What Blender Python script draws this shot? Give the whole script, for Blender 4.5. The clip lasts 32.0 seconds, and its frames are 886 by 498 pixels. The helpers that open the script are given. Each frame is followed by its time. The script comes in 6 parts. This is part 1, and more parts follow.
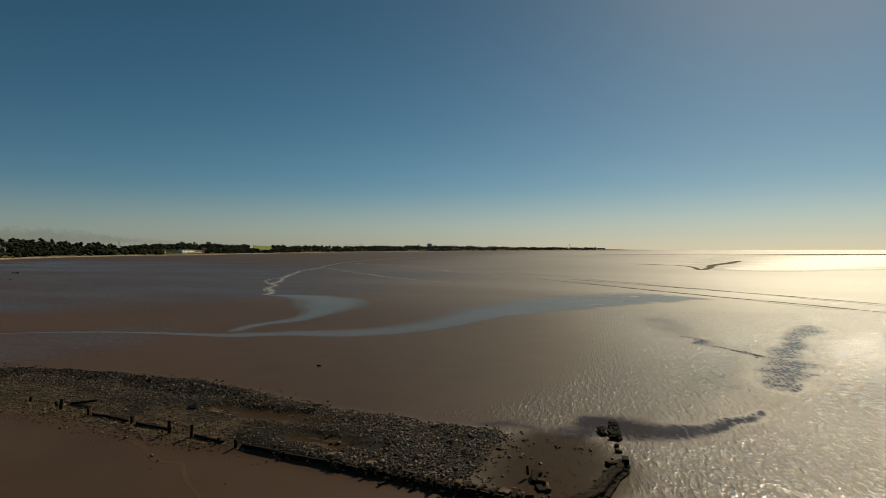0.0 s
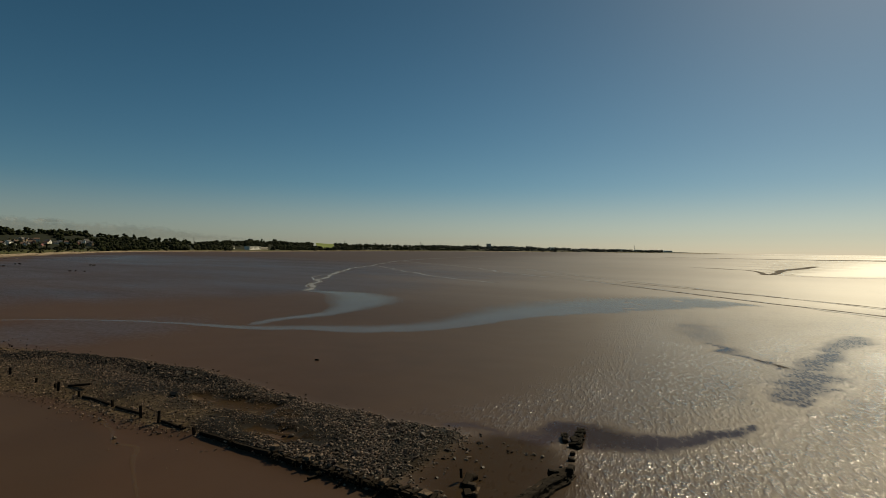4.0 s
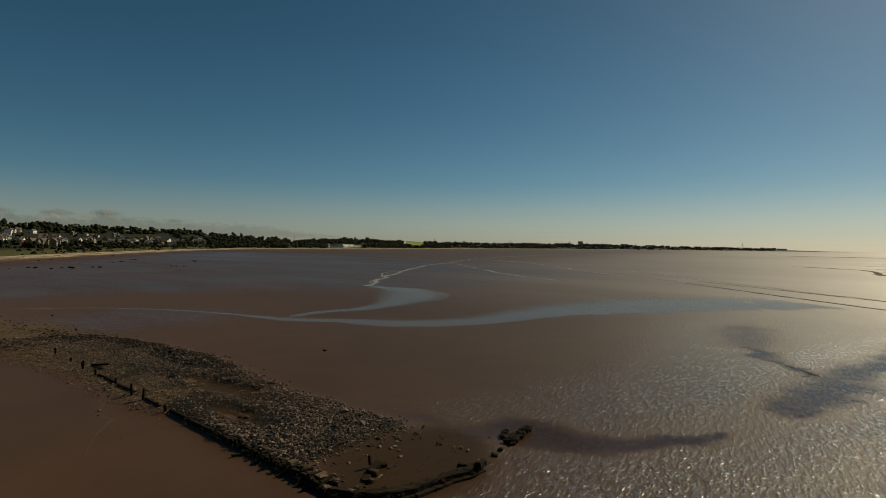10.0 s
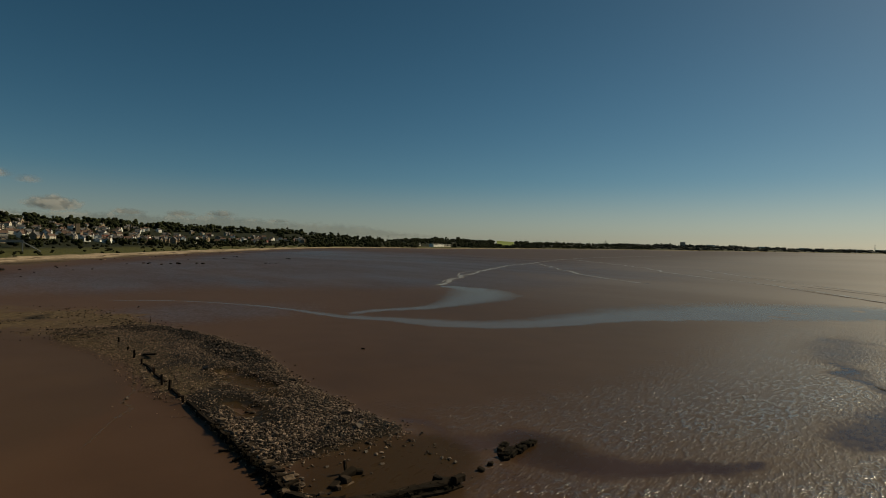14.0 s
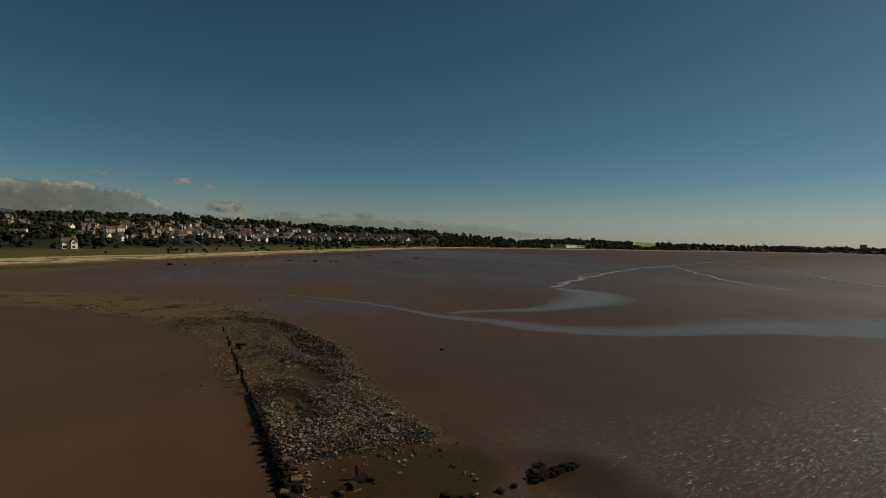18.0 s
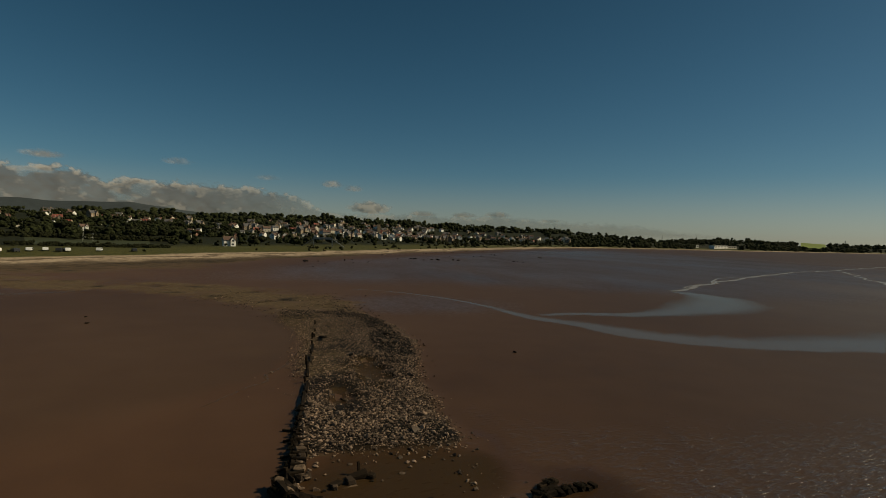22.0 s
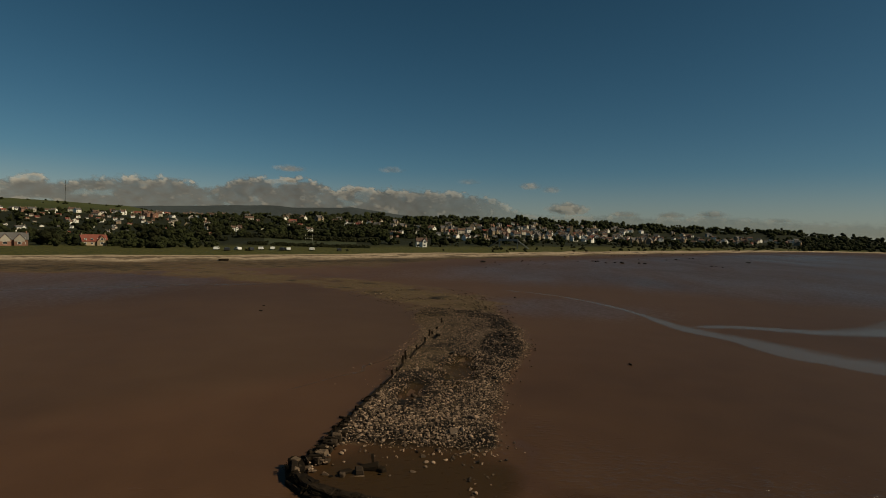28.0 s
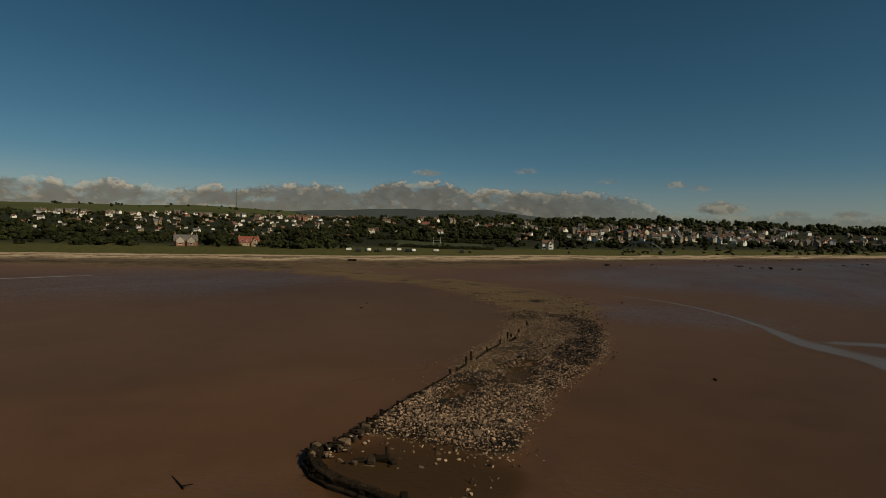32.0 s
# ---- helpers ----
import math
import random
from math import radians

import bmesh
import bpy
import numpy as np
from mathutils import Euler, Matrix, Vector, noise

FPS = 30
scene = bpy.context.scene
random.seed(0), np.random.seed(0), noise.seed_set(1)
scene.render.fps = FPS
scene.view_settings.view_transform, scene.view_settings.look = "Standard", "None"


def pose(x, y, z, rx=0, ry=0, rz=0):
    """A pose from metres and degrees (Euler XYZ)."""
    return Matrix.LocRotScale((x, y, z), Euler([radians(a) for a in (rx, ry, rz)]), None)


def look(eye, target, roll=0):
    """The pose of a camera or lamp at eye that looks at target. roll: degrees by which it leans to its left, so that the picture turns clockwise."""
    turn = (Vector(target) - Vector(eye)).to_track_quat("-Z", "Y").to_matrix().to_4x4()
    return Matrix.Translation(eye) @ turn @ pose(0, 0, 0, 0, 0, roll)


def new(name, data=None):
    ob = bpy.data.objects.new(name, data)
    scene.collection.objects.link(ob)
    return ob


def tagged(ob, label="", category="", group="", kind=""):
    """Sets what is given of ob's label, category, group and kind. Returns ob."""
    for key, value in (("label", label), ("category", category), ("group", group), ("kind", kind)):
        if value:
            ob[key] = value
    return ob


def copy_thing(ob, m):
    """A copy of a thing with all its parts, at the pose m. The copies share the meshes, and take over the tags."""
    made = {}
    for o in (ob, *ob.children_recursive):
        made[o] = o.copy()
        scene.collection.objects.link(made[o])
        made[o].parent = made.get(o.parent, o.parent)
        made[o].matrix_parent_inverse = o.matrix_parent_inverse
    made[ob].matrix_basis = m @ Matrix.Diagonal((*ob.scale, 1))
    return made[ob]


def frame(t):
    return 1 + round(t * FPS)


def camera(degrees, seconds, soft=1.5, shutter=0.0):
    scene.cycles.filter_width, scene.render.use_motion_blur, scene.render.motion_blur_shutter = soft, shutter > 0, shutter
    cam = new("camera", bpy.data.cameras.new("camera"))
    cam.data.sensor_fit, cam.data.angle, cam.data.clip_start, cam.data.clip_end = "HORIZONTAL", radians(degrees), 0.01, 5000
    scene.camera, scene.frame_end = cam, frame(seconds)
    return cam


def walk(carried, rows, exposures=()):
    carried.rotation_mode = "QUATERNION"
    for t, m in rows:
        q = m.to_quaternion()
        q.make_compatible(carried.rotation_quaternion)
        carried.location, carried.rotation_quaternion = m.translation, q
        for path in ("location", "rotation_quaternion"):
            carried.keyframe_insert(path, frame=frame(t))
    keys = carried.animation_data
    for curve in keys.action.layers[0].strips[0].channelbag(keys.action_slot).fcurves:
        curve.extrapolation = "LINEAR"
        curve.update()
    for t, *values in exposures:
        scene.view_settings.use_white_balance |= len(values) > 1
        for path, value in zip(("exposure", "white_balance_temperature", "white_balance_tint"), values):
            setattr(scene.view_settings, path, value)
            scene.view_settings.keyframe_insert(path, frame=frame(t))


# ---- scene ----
cam = camera(78.16, 32.0, soft=0.7)
# seconds, x, y, z in metres, yaw, pitch, roll in degrees
ROWS = [
    (0.0, 0.068, 0.437, 12.437, 25.301, -0.057, 0.009),
    (0.5, 0.635, 1.058, 12.398, 26.138, -0.007, -0.298),
    (1.0, 1.315, 1.604, 12.350, 26.883, -0.014, -0.460),
    (1.5, 2.022, 2.090, 12.309, 27.765, -0.062, -0.502),
    (2.0, 2.728, 2.534, 12.284, 28.578, -0.118, -0.502),
    (2.5, 3.465, 2.944, 12.267, 29.222, -0.125, -0.565),
    (4.5, 6.350, 4.509, 12.241, 32.526, -0.123, -0.867),
    (5.0, 7.049, 4.901, 12.233, 33.418, -0.153, -0.841),
    (5.5, 7.703, 5.308, 12.232, 34.310, -0.174, -0.745),
    (6.0, 8.306, 5.710, 12.236, 34.868, -0.176, -0.661),
    (6.5, 9.026, 6.033, 12.224, 35.469, -0.233, -0.713),
    (7.0, 9.716, 6.363, 12.223, 36.245, -0.263, -0.788),
    (7.5, 10.388, 6.745, 12.237, 37.167, -0.300, -0.814),
    (8.0, 11.052, 7.209, 12.266, 38.096, -0.337, -0.783),
    (8.5, 11.763, 7.767, 12.299, 38.959, -0.347, -0.729),
    (9.0, 12.531, 8.385, 12.312, 39.771, -0.313, -0.712),
    (9.5, 13.179, 8.914, 12.240, 40.474, -0.407, -0.753),
    (10.0, 13.813, 9.451, 12.145, 41.207, -0.471, -0.820),
    (10.5, 14.426, 10.024, 12.059, 41.787, -0.491, -0.875),
    (11.0, 14.974, 10.638, 12.001, 42.440, -0.513, -0.898),
    (11.5, 15.443, 11.303, 11.990, 43.272, -0.541, -0.913),
    (12.0, 15.778, 12.014, 12.028, 44.237, -0.564, -0.942),
    (12.5, 15.972, 12.754, 12.103, 45.513, -0.545, -0.994),
    (13.0, 16.063, 13.506, 12.177, 47.012, -0.490, -1.064),
    (13.5, 16.313, 14.261, 12.177, 48.749, -0.567, -1.108),
    (14.0, 16.638, 15.000, 12.149, 50.887, -0.649, -1.139),
    (14.5, 16.944, 15.739, 12.124, 52.796, -0.698, -1.174),
    (16.5, 17.821, 18.690, 12.087, 59.751, -0.777, -1.346),
    (17.0, 17.958, 19.461, 12.092, 61.570, -0.821, -1.383),
    (17.5, 18.015, 20.278, 12.112, 63.043, -0.867, -1.410),
    (18.0, 18.007, 21.144, 12.142, 64.869, -0.897, -1.438),
    (18.5, 17.972, 22.060, 12.179, 66.657, -0.888, -1.464),
    (19.0, 17.971, 22.976, 12.215, 68.359, -0.857, -1.479),
    (19.5, 18.088, 23.799, 12.238, 70.269, -0.999, -1.469),
    (20.0, 18.274, 24.593, 12.256, 72.314, -1.106, -1.480),
    (20.5, 18.501, 25.374, 12.269, 74.110, -1.141, -1.531),
    (21.0, 18.758, 26.140, 12.276, 75.768, -1.137, -1.602),
    (21.5, 19.031, 26.913, 12.271, 77.340, -1.254, -1.605),
    (22.0, 19.305, 27.673, 12.266, 78.898, -1.333, -1.628),
    (22.5, 19.567, 28.412, 12.268, 80.704, -1.343, -1.685),
    (23.0, 19.805, 29.153, 12.283, 82.605, -1.330, -1.735),
    (23.5, 20.011, 29.939, 12.313, 84.430, -1.463, -1.692),
    (24.0, 20.162, 30.739, 12.354, 86.150, -1.560, -1.686),
    (24.5, 20.240, 31.538, 12.397, 87.845, -1.592, -1.749),
    (25.0, 20.227, 32.335, 12.433, 89.528, -1.583, -1.831),
    (25.5, 20.117, 33.131, 12.454, 91.120, -1.671, -1.773),
    (27.5, 19.315, 36.325, 12.492, 97.824, -1.762, -1.593),
    (28.0, 19.114, 37.120, 12.502, 99.519, -1.742, -1.581),
    (28.5, 18.968, 37.913, 12.516, 101.200, -1.763, -1.609),
    (29.0, 18.827, 38.724, 12.534, 103.081, -1.783, -1.642),
    (29.5, 18.672, 39.546, 12.553, 104.901, -1.819, -1.659),
    (30.0, 18.502, 40.371, 12.576, 107.007, -1.864, -1.661),
    (30.5, 18.310, 41.205, 12.601, 108.716, -1.873, -1.660),
    (31.0, 18.114, 42.030, 12.631, 110.323, -1.884, -1.637),
    (31.5, 17.925, 42.831, 12.665, 111.924, -1.896, -1.585),
    (32.0, 17.747, 43.614, 12.703, 113.683, -1.913, -1.504),
]
EXPOSURES = [(0.0, -0.22, 8050, 2), (6.0, -0.25, 8120, 2), (13.0, -0.33, 8150, 2), (20.0, -0.43, 8180, 2), (32.0, -0.47, 8150, 4)]
walk(cam, [(t, pose(x, y, z, 90 + pitch, roll, yaw)) for t, x, y, z, yaw, pitch, roll in ROWS],
     exposures=EXPOSURES)

# ---- world and sun ----
SUN_ELEVATION, SUN_AZIMUTH = radians(38.0), radians(11.0)
world = bpy.data.worlds.new("sky")
scene.world = world
world.use_nodes = True
wn = world.node_tree.nodes
sky = wn.new("ShaderNodeTexSky")
sky.sky_type = "NISHITA"
sky.sun_disc = False
sky.sun_elevation, sky.sun_rotation = SUN_ELEVATION, SUN_AZIMUTH
sky.air_density, sky.dust_density, sky.ozone_density = 0.62, 0.36, 3.5
wn["Background"].inputs["Strength"].default_value = 0.0635
deep = wn.new("ShaderNodeHueSaturation")
deep.inputs["Hue"].default_value = 0.486
# the air is paler near the horizon than overhead
high = wn.new("ShaderNodeTexCoord")
parts = wn.new("ShaderNodeSeparateXYZ")
paling = wn.new("ShaderNodeMapRange")
paling.interpolation_type = "SMOOTHSTEP"
for key, value in (("From Min", 0.0), ("From Max", 0.12), ("To Min", 0.70), ("To Max", 1.22)):
    paling.inputs[key].default_value = value
world.node_tree.links.new(high.outputs["Generated"], parts.inputs[0])
world.node_tree.links.new(parts.outputs[2], paling.inputs["Value"])
dimming = wn.new("ShaderNodeMapRange")
dimming.interpolation_type = "SMOOTHSTEP"
for key, value in (("From Min", 0.0), ("From Max", 0.14), ("To Min", 0.90), ("To Max", 1.0)):
    dimming.inputs[key].default_value = value
world.node_tree.links.new(parts.outputs[2], dimming.inputs["Value"])
# and darker towards the zenith
zenith = wn.new("ShaderNodeMapRange")
zenith.interpolation_type = "SMOOTHSTEP"
for key, value in (("From Min", 0.2), ("From Max", 0.56), ("To Min", 1.0), ("To Max", 0.87)):
    zenith.inputs[key].default_value = value
world.node_tree.links.new(parts.outputs[2], zenith.inputs["Value"])
value_of = wn.new("ShaderNodeMath")
value_of.operation = "MULTIPLY"
world.node_tree.links.new(dimming.outputs[0], value_of.inputs[0])
world.node_tree.links.new(zenith.outputs[0], value_of.inputs[1])
world.node_tree.links.new(value_of.outputs[0], deep.inputs["Value"])
world.node_tree.links.new(paling.outputs[0], deep.inputs["Saturation"])
world.node_tree.links.new(sky.outputs[0], deep.inputs["Color"])
world.node_tree.links.new(deep.outputs[0], wn["Background"].inputs["Color"])
sun_data = bpy.data.lights.new("sun", "SUN")
sun_data.energy, sun_data.angle, sun_data.color = 5.0, radians(0.53), (1.0, 0.91, 0.77)
sun = new("sun", sun_data)
sun_way = Vector((math.sin(SUN_AZIMUTH) * math.cos(SUN_ELEVATION), math.cos(SUN_AZIMUTH) * math.cos(SUN_ELEVATION),
                  math.sin(SUN_ELEVATION)))
sun.matrix_world = look(sun_way * 500, (0, 0, 0))

# ---- materials ----


def material(name):
    m = bpy.data.materials.new(name)
    m.use_nodes = True
    nodes, links = m.node_tree.nodes, m.node_tree.links
    return m, nodes, links, nodes["Principled BSDF"]


def put(links, nodes, kind, **sockets):
    """A node with its sockets set: numbers and colours as values, sockets as links."""
    n = nodes.new(kind)
    for key, value in sockets.items():
        key = key.replace("_", " ")
        socket = n.inputs[int(key[1:])] if key[0] == "i" and key[1:].isdigit() else n.inputs[key]
        if isinstance(value, bpy.types.NodeSocket):
            links.new(value, socket)
        else:
            socket.default_value = value
    return n


def ramp(links, nodes, fac, stops):
    n = nodes.new("ShaderNodeValToRGB")
    links.new(fac, n.inputs[0])
    while len(n.color_ramp.elements) < len(stops):
        n.color_ramp.elements.new(0.5)
    for e, (at, colour) in zip(n.color_ramp.elements, stops):
        e.position = at
        e.color = (*colour, 1) if isinstance(colour, tuple) else (colour, colour, colour, 1)
    return n.outputs[0]


def noise_tex(links, nodes, scale, detail=4.0, rough=0.55, vector=None, distortion=0.0):
    n = put(links, nodes, "ShaderNodeTexNoise", Scale=scale, Detail=detail, Roughness=rough, Distortion=distortion)
    if vector is None:
        vector = nodes.new("ShaderNodeNewGeometry").outputs["Position"]
    links.new(vector, n.inputs["Vector"])
    return n.outputs[0]


def mixed(links, nodes, fac, a, b):
    n = nodes.new("ShaderNodeMix")
    n.data_type = "RGBA"
    for value, socket in ((fac, n.inputs[0]), (a, n.inputs[6]), (b, n.inputs[7])):
        if isinstance(value, bpy.types.NodeSocket):
            links.new(value, socket)
        elif isinstance(value, tuple):
            socket.default_value = (*value, 1)
        else:
            socket.default_value = value
    return n.outputs[2]


def math_node(links, nodes, op, a, b=0.0, clamp=False):
    n = nodes.new("ShaderNodeMath")
    n.operation, n.use_clamp = op, clamp
    for value, socket in zip((a, b), n.inputs):
        if isinstance(value, bpy.types.NodeSocket):
            links.new(value, socket)
        else:
            socket.default_value = value
    return n.outputs[0]


def attribute(nodes, name):
    n = nodes.new("ShaderNodeAttribute")
    n.attribute_name = name
    return n.outputs["Fac"]


def plain(name, colour, rough=0.7, metal=0.0, vary=0.25, scale=3.0, bump=0.2, spread=0.0, spec=0.3):
    """A painted, stony or wooden surface with grain at two scales; spread varies it from object to object."""
    m, nodes, links, bsdf = material(name)
    pos = nodes.new("ShaderNodeTexCoord").outputs["Object"]
    coarse = noise_tex(links, nodes, scale * 0.25, 3, 0.5, pos)
    fine = noise_tex(links, nodes, scale * 3, 5, 0.6, pos)
    both = math_node(links, nodes, "ADD", math_node(links, nodes, "MULTIPLY", coarse, 0.6),
                     math_node(links, nodes, "MULTIPLY", fine, 0.4))
    if spread:
        own = nodes.new("ShaderNodeObjectInfo").outputs["Random"]
        both = math_node(links, nodes, "ADD", both, math_node(links, nodes, "MULTIPLY",
                         math_node(links, nodes, "SUBTRACT", own, 0.5), spread))
    dark, light = tuple(c * (1 - vary) for c in colour), tuple(min(1, c * (1 + vary)) for c in colour)
    links.new(ramp(links, nodes, both, [(0.3, dark), (0.7, light)]), bsdf.inputs["Base Color"])
    bsdf.inputs["Roughness"].default_value, bsdf.inputs["Metallic"].default_value = rough, metal
    bsdf.inputs["Specular IOR Level"].default_value = spec
    if bump:
        b = put(links, nodes, "ShaderNodeBump", Strength=bump, Distance=0.05, Height=fine)
        links.new(b.outputs[0], bsdf.inputs["Normal"])
    return m


def mud_material():
    """Wet estuary mud: smooth sheets, rippled patches and films of water, by the attributes of the ground."""
    m, nodes, links, bsdf = material("wet_mud")
    pos = nodes.new("ShaderNodeNewGeometry").outputs["Position"]

    def times(a, b):
        return math_node(links, nodes, "MULTIPLY", a, b)

    def plus(a, b, clamp=False):
        return math_node(links, nodes, "ADD", a, b, clamp)

    def lerp(fac, a, b):
        """a where fac is 0, b where it is 1; a may be a socket, b a number."""
        return plus(times(a, math_node(links, nodes, "SUBTRACT", 1.0, fac)), times(fac, b))

    film, gravel, broad_ripple = attribute(nodes, "film"), attribute(nodes, "gravel"), attribute(nodes, "rippled")
    # ripple marks on low swells: crests stretched along the camera's line of sight
    swung = put(links, nodes, "ShaderNodeMapping", Vector=pos)
    swung.inputs["Rotation"].default_value = (0, 0, -0.22)
    crests_at = []
    for wide, long, seed in ((7.5, 0.46, 0.0), (3.2, 0.34, 7.0)):
        turned = put(links, nodes, "ShaderNodeMapping", Vector=swung.outputs[0])
        turned.inputs["Scale"].default_value, turned.inputs["Location"].default_value = (1.0, long, 1.0), (seed, seed, 0.0)
        crests_at.append(noise_tex(links, nodes, wide, 1.5, 0.5, turned.outputs[0], 0.3))
    broken = math_node(links, nodes, "SUBTRACT", crests_at[1], 0.5)
    broad = noise_tex(links, nodes, 0.018, 5, 0.6, pos, 0.6)
    middle = noise_tex(links, nodes, 0.22, 5, 0.6, pos)
    fine = noise_tex(links, nodes, 5.0, 4, 0.65, pos)
    tone = plus(plus(times(broad, 0.62), times(middle, 0.28)), times(fine, 0.10))
    base = ramp(links, nodes, tone, [(0.35, (0.050, 0.0238, 0.0116)), (0.5, (0.067, 0.0330, 0.0162)), (0.67, (0.082, 0.0430, 0.0222))])
    # a lower sheet of greyer, olive silt on the landward side
    olive = ramp(links, nodes, tone, [(0.35, (0.023, 0.0140, 0.0072)), (0.5, (0.033, 0.0205, 0.0104)), (0.67, (0.043, 0.0275, 0.0144))])
    base = mixed(links, nodes, attribute(nodes, "sheet"), base, olive)
    speck = noise_tex(links, nodes, 1.6, 6, 0.75, pos)
    weed = ramp(links, nodes, speck, [(0.35, (0.026, 0.0175, 0.0085)), (0.5, (0.078, 0.052, 0.028)), (0.68, (0.15, 0.107, 0.064))])
    # near-black: shade between jetty stones painted in; on strip and spit, dark weed
    weed_gap_shade = ramp(links, nodes, speck, [(0.38, (0.005, 0.0038, 0.0027)), (0.55, (0.011, 0.0082, 0.0055)), (0.7, (0.034, 0.025, 0.017))])
    weed = mixed(links, nodes, ramp(links, nodes, plus(attribute(nodes, "stony"), times(math_node(links, nodes, "SUBTRACT", middle, 0.5), 0.9)), [(0.3, 0.0), (0.6, 1.0)]), weed, weed_gap_shade)
    edge = plus(gravel, times(math_node(links, nodes, "SUBTRACT", speck, 0.5), 1.3))
    edge = plus(edge, times(math_node(links, nodes, "SUBTRACT", middle, 0.5), 1.2))
    on = ramp(links, nodes, edge, [(0.35, 0.0), (0.75, 1.0)])
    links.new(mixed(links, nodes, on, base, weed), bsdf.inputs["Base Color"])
    bsdf.inputs["Diffuse Roughness"].default_value = 0.5
    # films of standing water, streaked along the shore
    streaks = put(links, nodes, "ShaderNodeMapping", Vector=pos)
    streaks.inputs["Rotation"].default_value = (0, 0, 0.62)
    streaks.inputs["Scale"].default_value = (0.3, 1.0, 1.0)
    streak = noise_tex(links, nodes, 0.045, 5, 0.6, streaks.outputs[0], 0.4)
    patch = noise_tex(links, nodes, 0.30, 6, 0.7, pos)
    wet = plus(film, plus(times(math_node(links, nodes, "SUBTRACT", streak, 0.5), 0.38), plus(times(math_node(links, nodes, "SUBTRACT", patch, 0.5), 0.25), times(broken, -0.5))))
    smooth = ramp(links, nodes, wet, [(0.35, 0.0), (0.85, 1.0)])
    smooth = times(smooth, math_node(links, nodes, "SUBTRACT", 1.0, on))
    rippled = ramp(links, nodes, plus(plus(broad_ripple, times(broken, 0.7)), times(math_node(links, nodes, "SUBTRACT", patch, 0.5), 0.6)), [(0.2, 0.0), (0.9, 1.0)])
    sheen = attribute(nodes, "sheen")
    rough = lerp(smooth, 0.58, MUD_FILM[0])
    rough = lerp(sheen, rough, MUD_SHEEN[0])
    links.new(lerp(on, rough, 0.8), bsdf.inputs["Roughness"])
    spec = lerp(smooth, MUD_SPEC, MUD_FILM[1])
    spec = times(spec, math_node(links, nodes, "SUBTRACT", 1.0, times(rippled, 0.8)))
    spec = lerp(sheen, spec, MUD_SHEEN[1])
    links.new(lerp(on, spec, 0.12), bsdf.inputs["Specular IOR Level"])
    # a skin of water over the ripple marks
    beads = ramp(links, nodes, plus(times(crests_at[0], 0.5), times(crests_at[1], 0.5)), [(0.36, 0.0), (0.56, 1.0)])
    links.new(times(times(rippled, beads), math_node(links, nodes, "SUBTRACT", 1.0, on)), bsdf.inputs["Coat Weight"])
    bsdf.inputs["Coat Roughness"].default_value, bsdf.inputs["Coat IOR"].default_value = MUD_RIPPLE[:2]
    height = plus(crests_at[0], times(crests_at[1], 1.5))
    crests = put(links, nodes, "ShaderNodeBump", Strength=1.0, Distance=MUD_RIPPLE[2], Height=height)
    links.new(crests.outputs[0], bsdf.inputs["Coat Normal"])
    low = times(plus(times(height, times(rippled, 0.3)), times(fine, 0.03)), math_node(links, nodes, "SUBTRACT", 1.0, times(smooth, 0.95)))
    b = put(links, nodes, "ShaderNodeBump", Strength=1.0, Distance=MUD_RIPPLE[2], Height=low)
    links.new(b.outputs[0], bsdf.inputs["Normal"])
    return m


def water_material(name, rough=0.06, tint=(0.05, 0.045, 0.04), bump=0.15, scale=1.2, most=1.0, spec=0.5):
    """Shallow muddy water that thins out to nothing where the attribute depth falls to zero."""
    m, nodes, links, bsdf = material(name)
    pos = nodes.new("ShaderNodeNewGeometry").outputs["Position"]
    bsdf.inputs["Base Color"].default_value = (*tint, 1)
    bsdf.inputs["Roughness"].default_value, bsdf.inputs["IOR"].default_value = rough, 1.33
    bsdf.inputs["Specular IOR Level"].default_value = spec
    waves = noise_tex(links, nodes, scale, 4, 0.6, pos)
    b = put(links, nodes, "ShaderNodeBump", Strength=bump, Distance=0.05, Height=waves)
    links.new(b.outputs[0], bsdf.inputs["Normal"])
    ragged = noise_tex(links, nodes, 0.35, 5, 0.65, pos)
    drift = noise_tex(links, nodes, 0.07, 4, 0.6, pos)
    ragged = math_node(links, nodes, "ADD", math_node(links, nodes, "MULTIPLY", ragged, 0.6), math_node(links, nodes, "MULTIPLY", drift, 0.4))
    depth = math_node(links, nodes, "ADD", attribute(nodes, "depth"),
                      math_node(links, nodes, "MULTIPLY", math_node(links, nodes, "SUBTRACT", ragged, 0.5), 1.2))
    links.new(ramp(links, nodes, depth, [(0.15, 0.0), (0.6, most * 0.55), (1.05, most)]), bsdf.inputs["Alpha"])
    return m


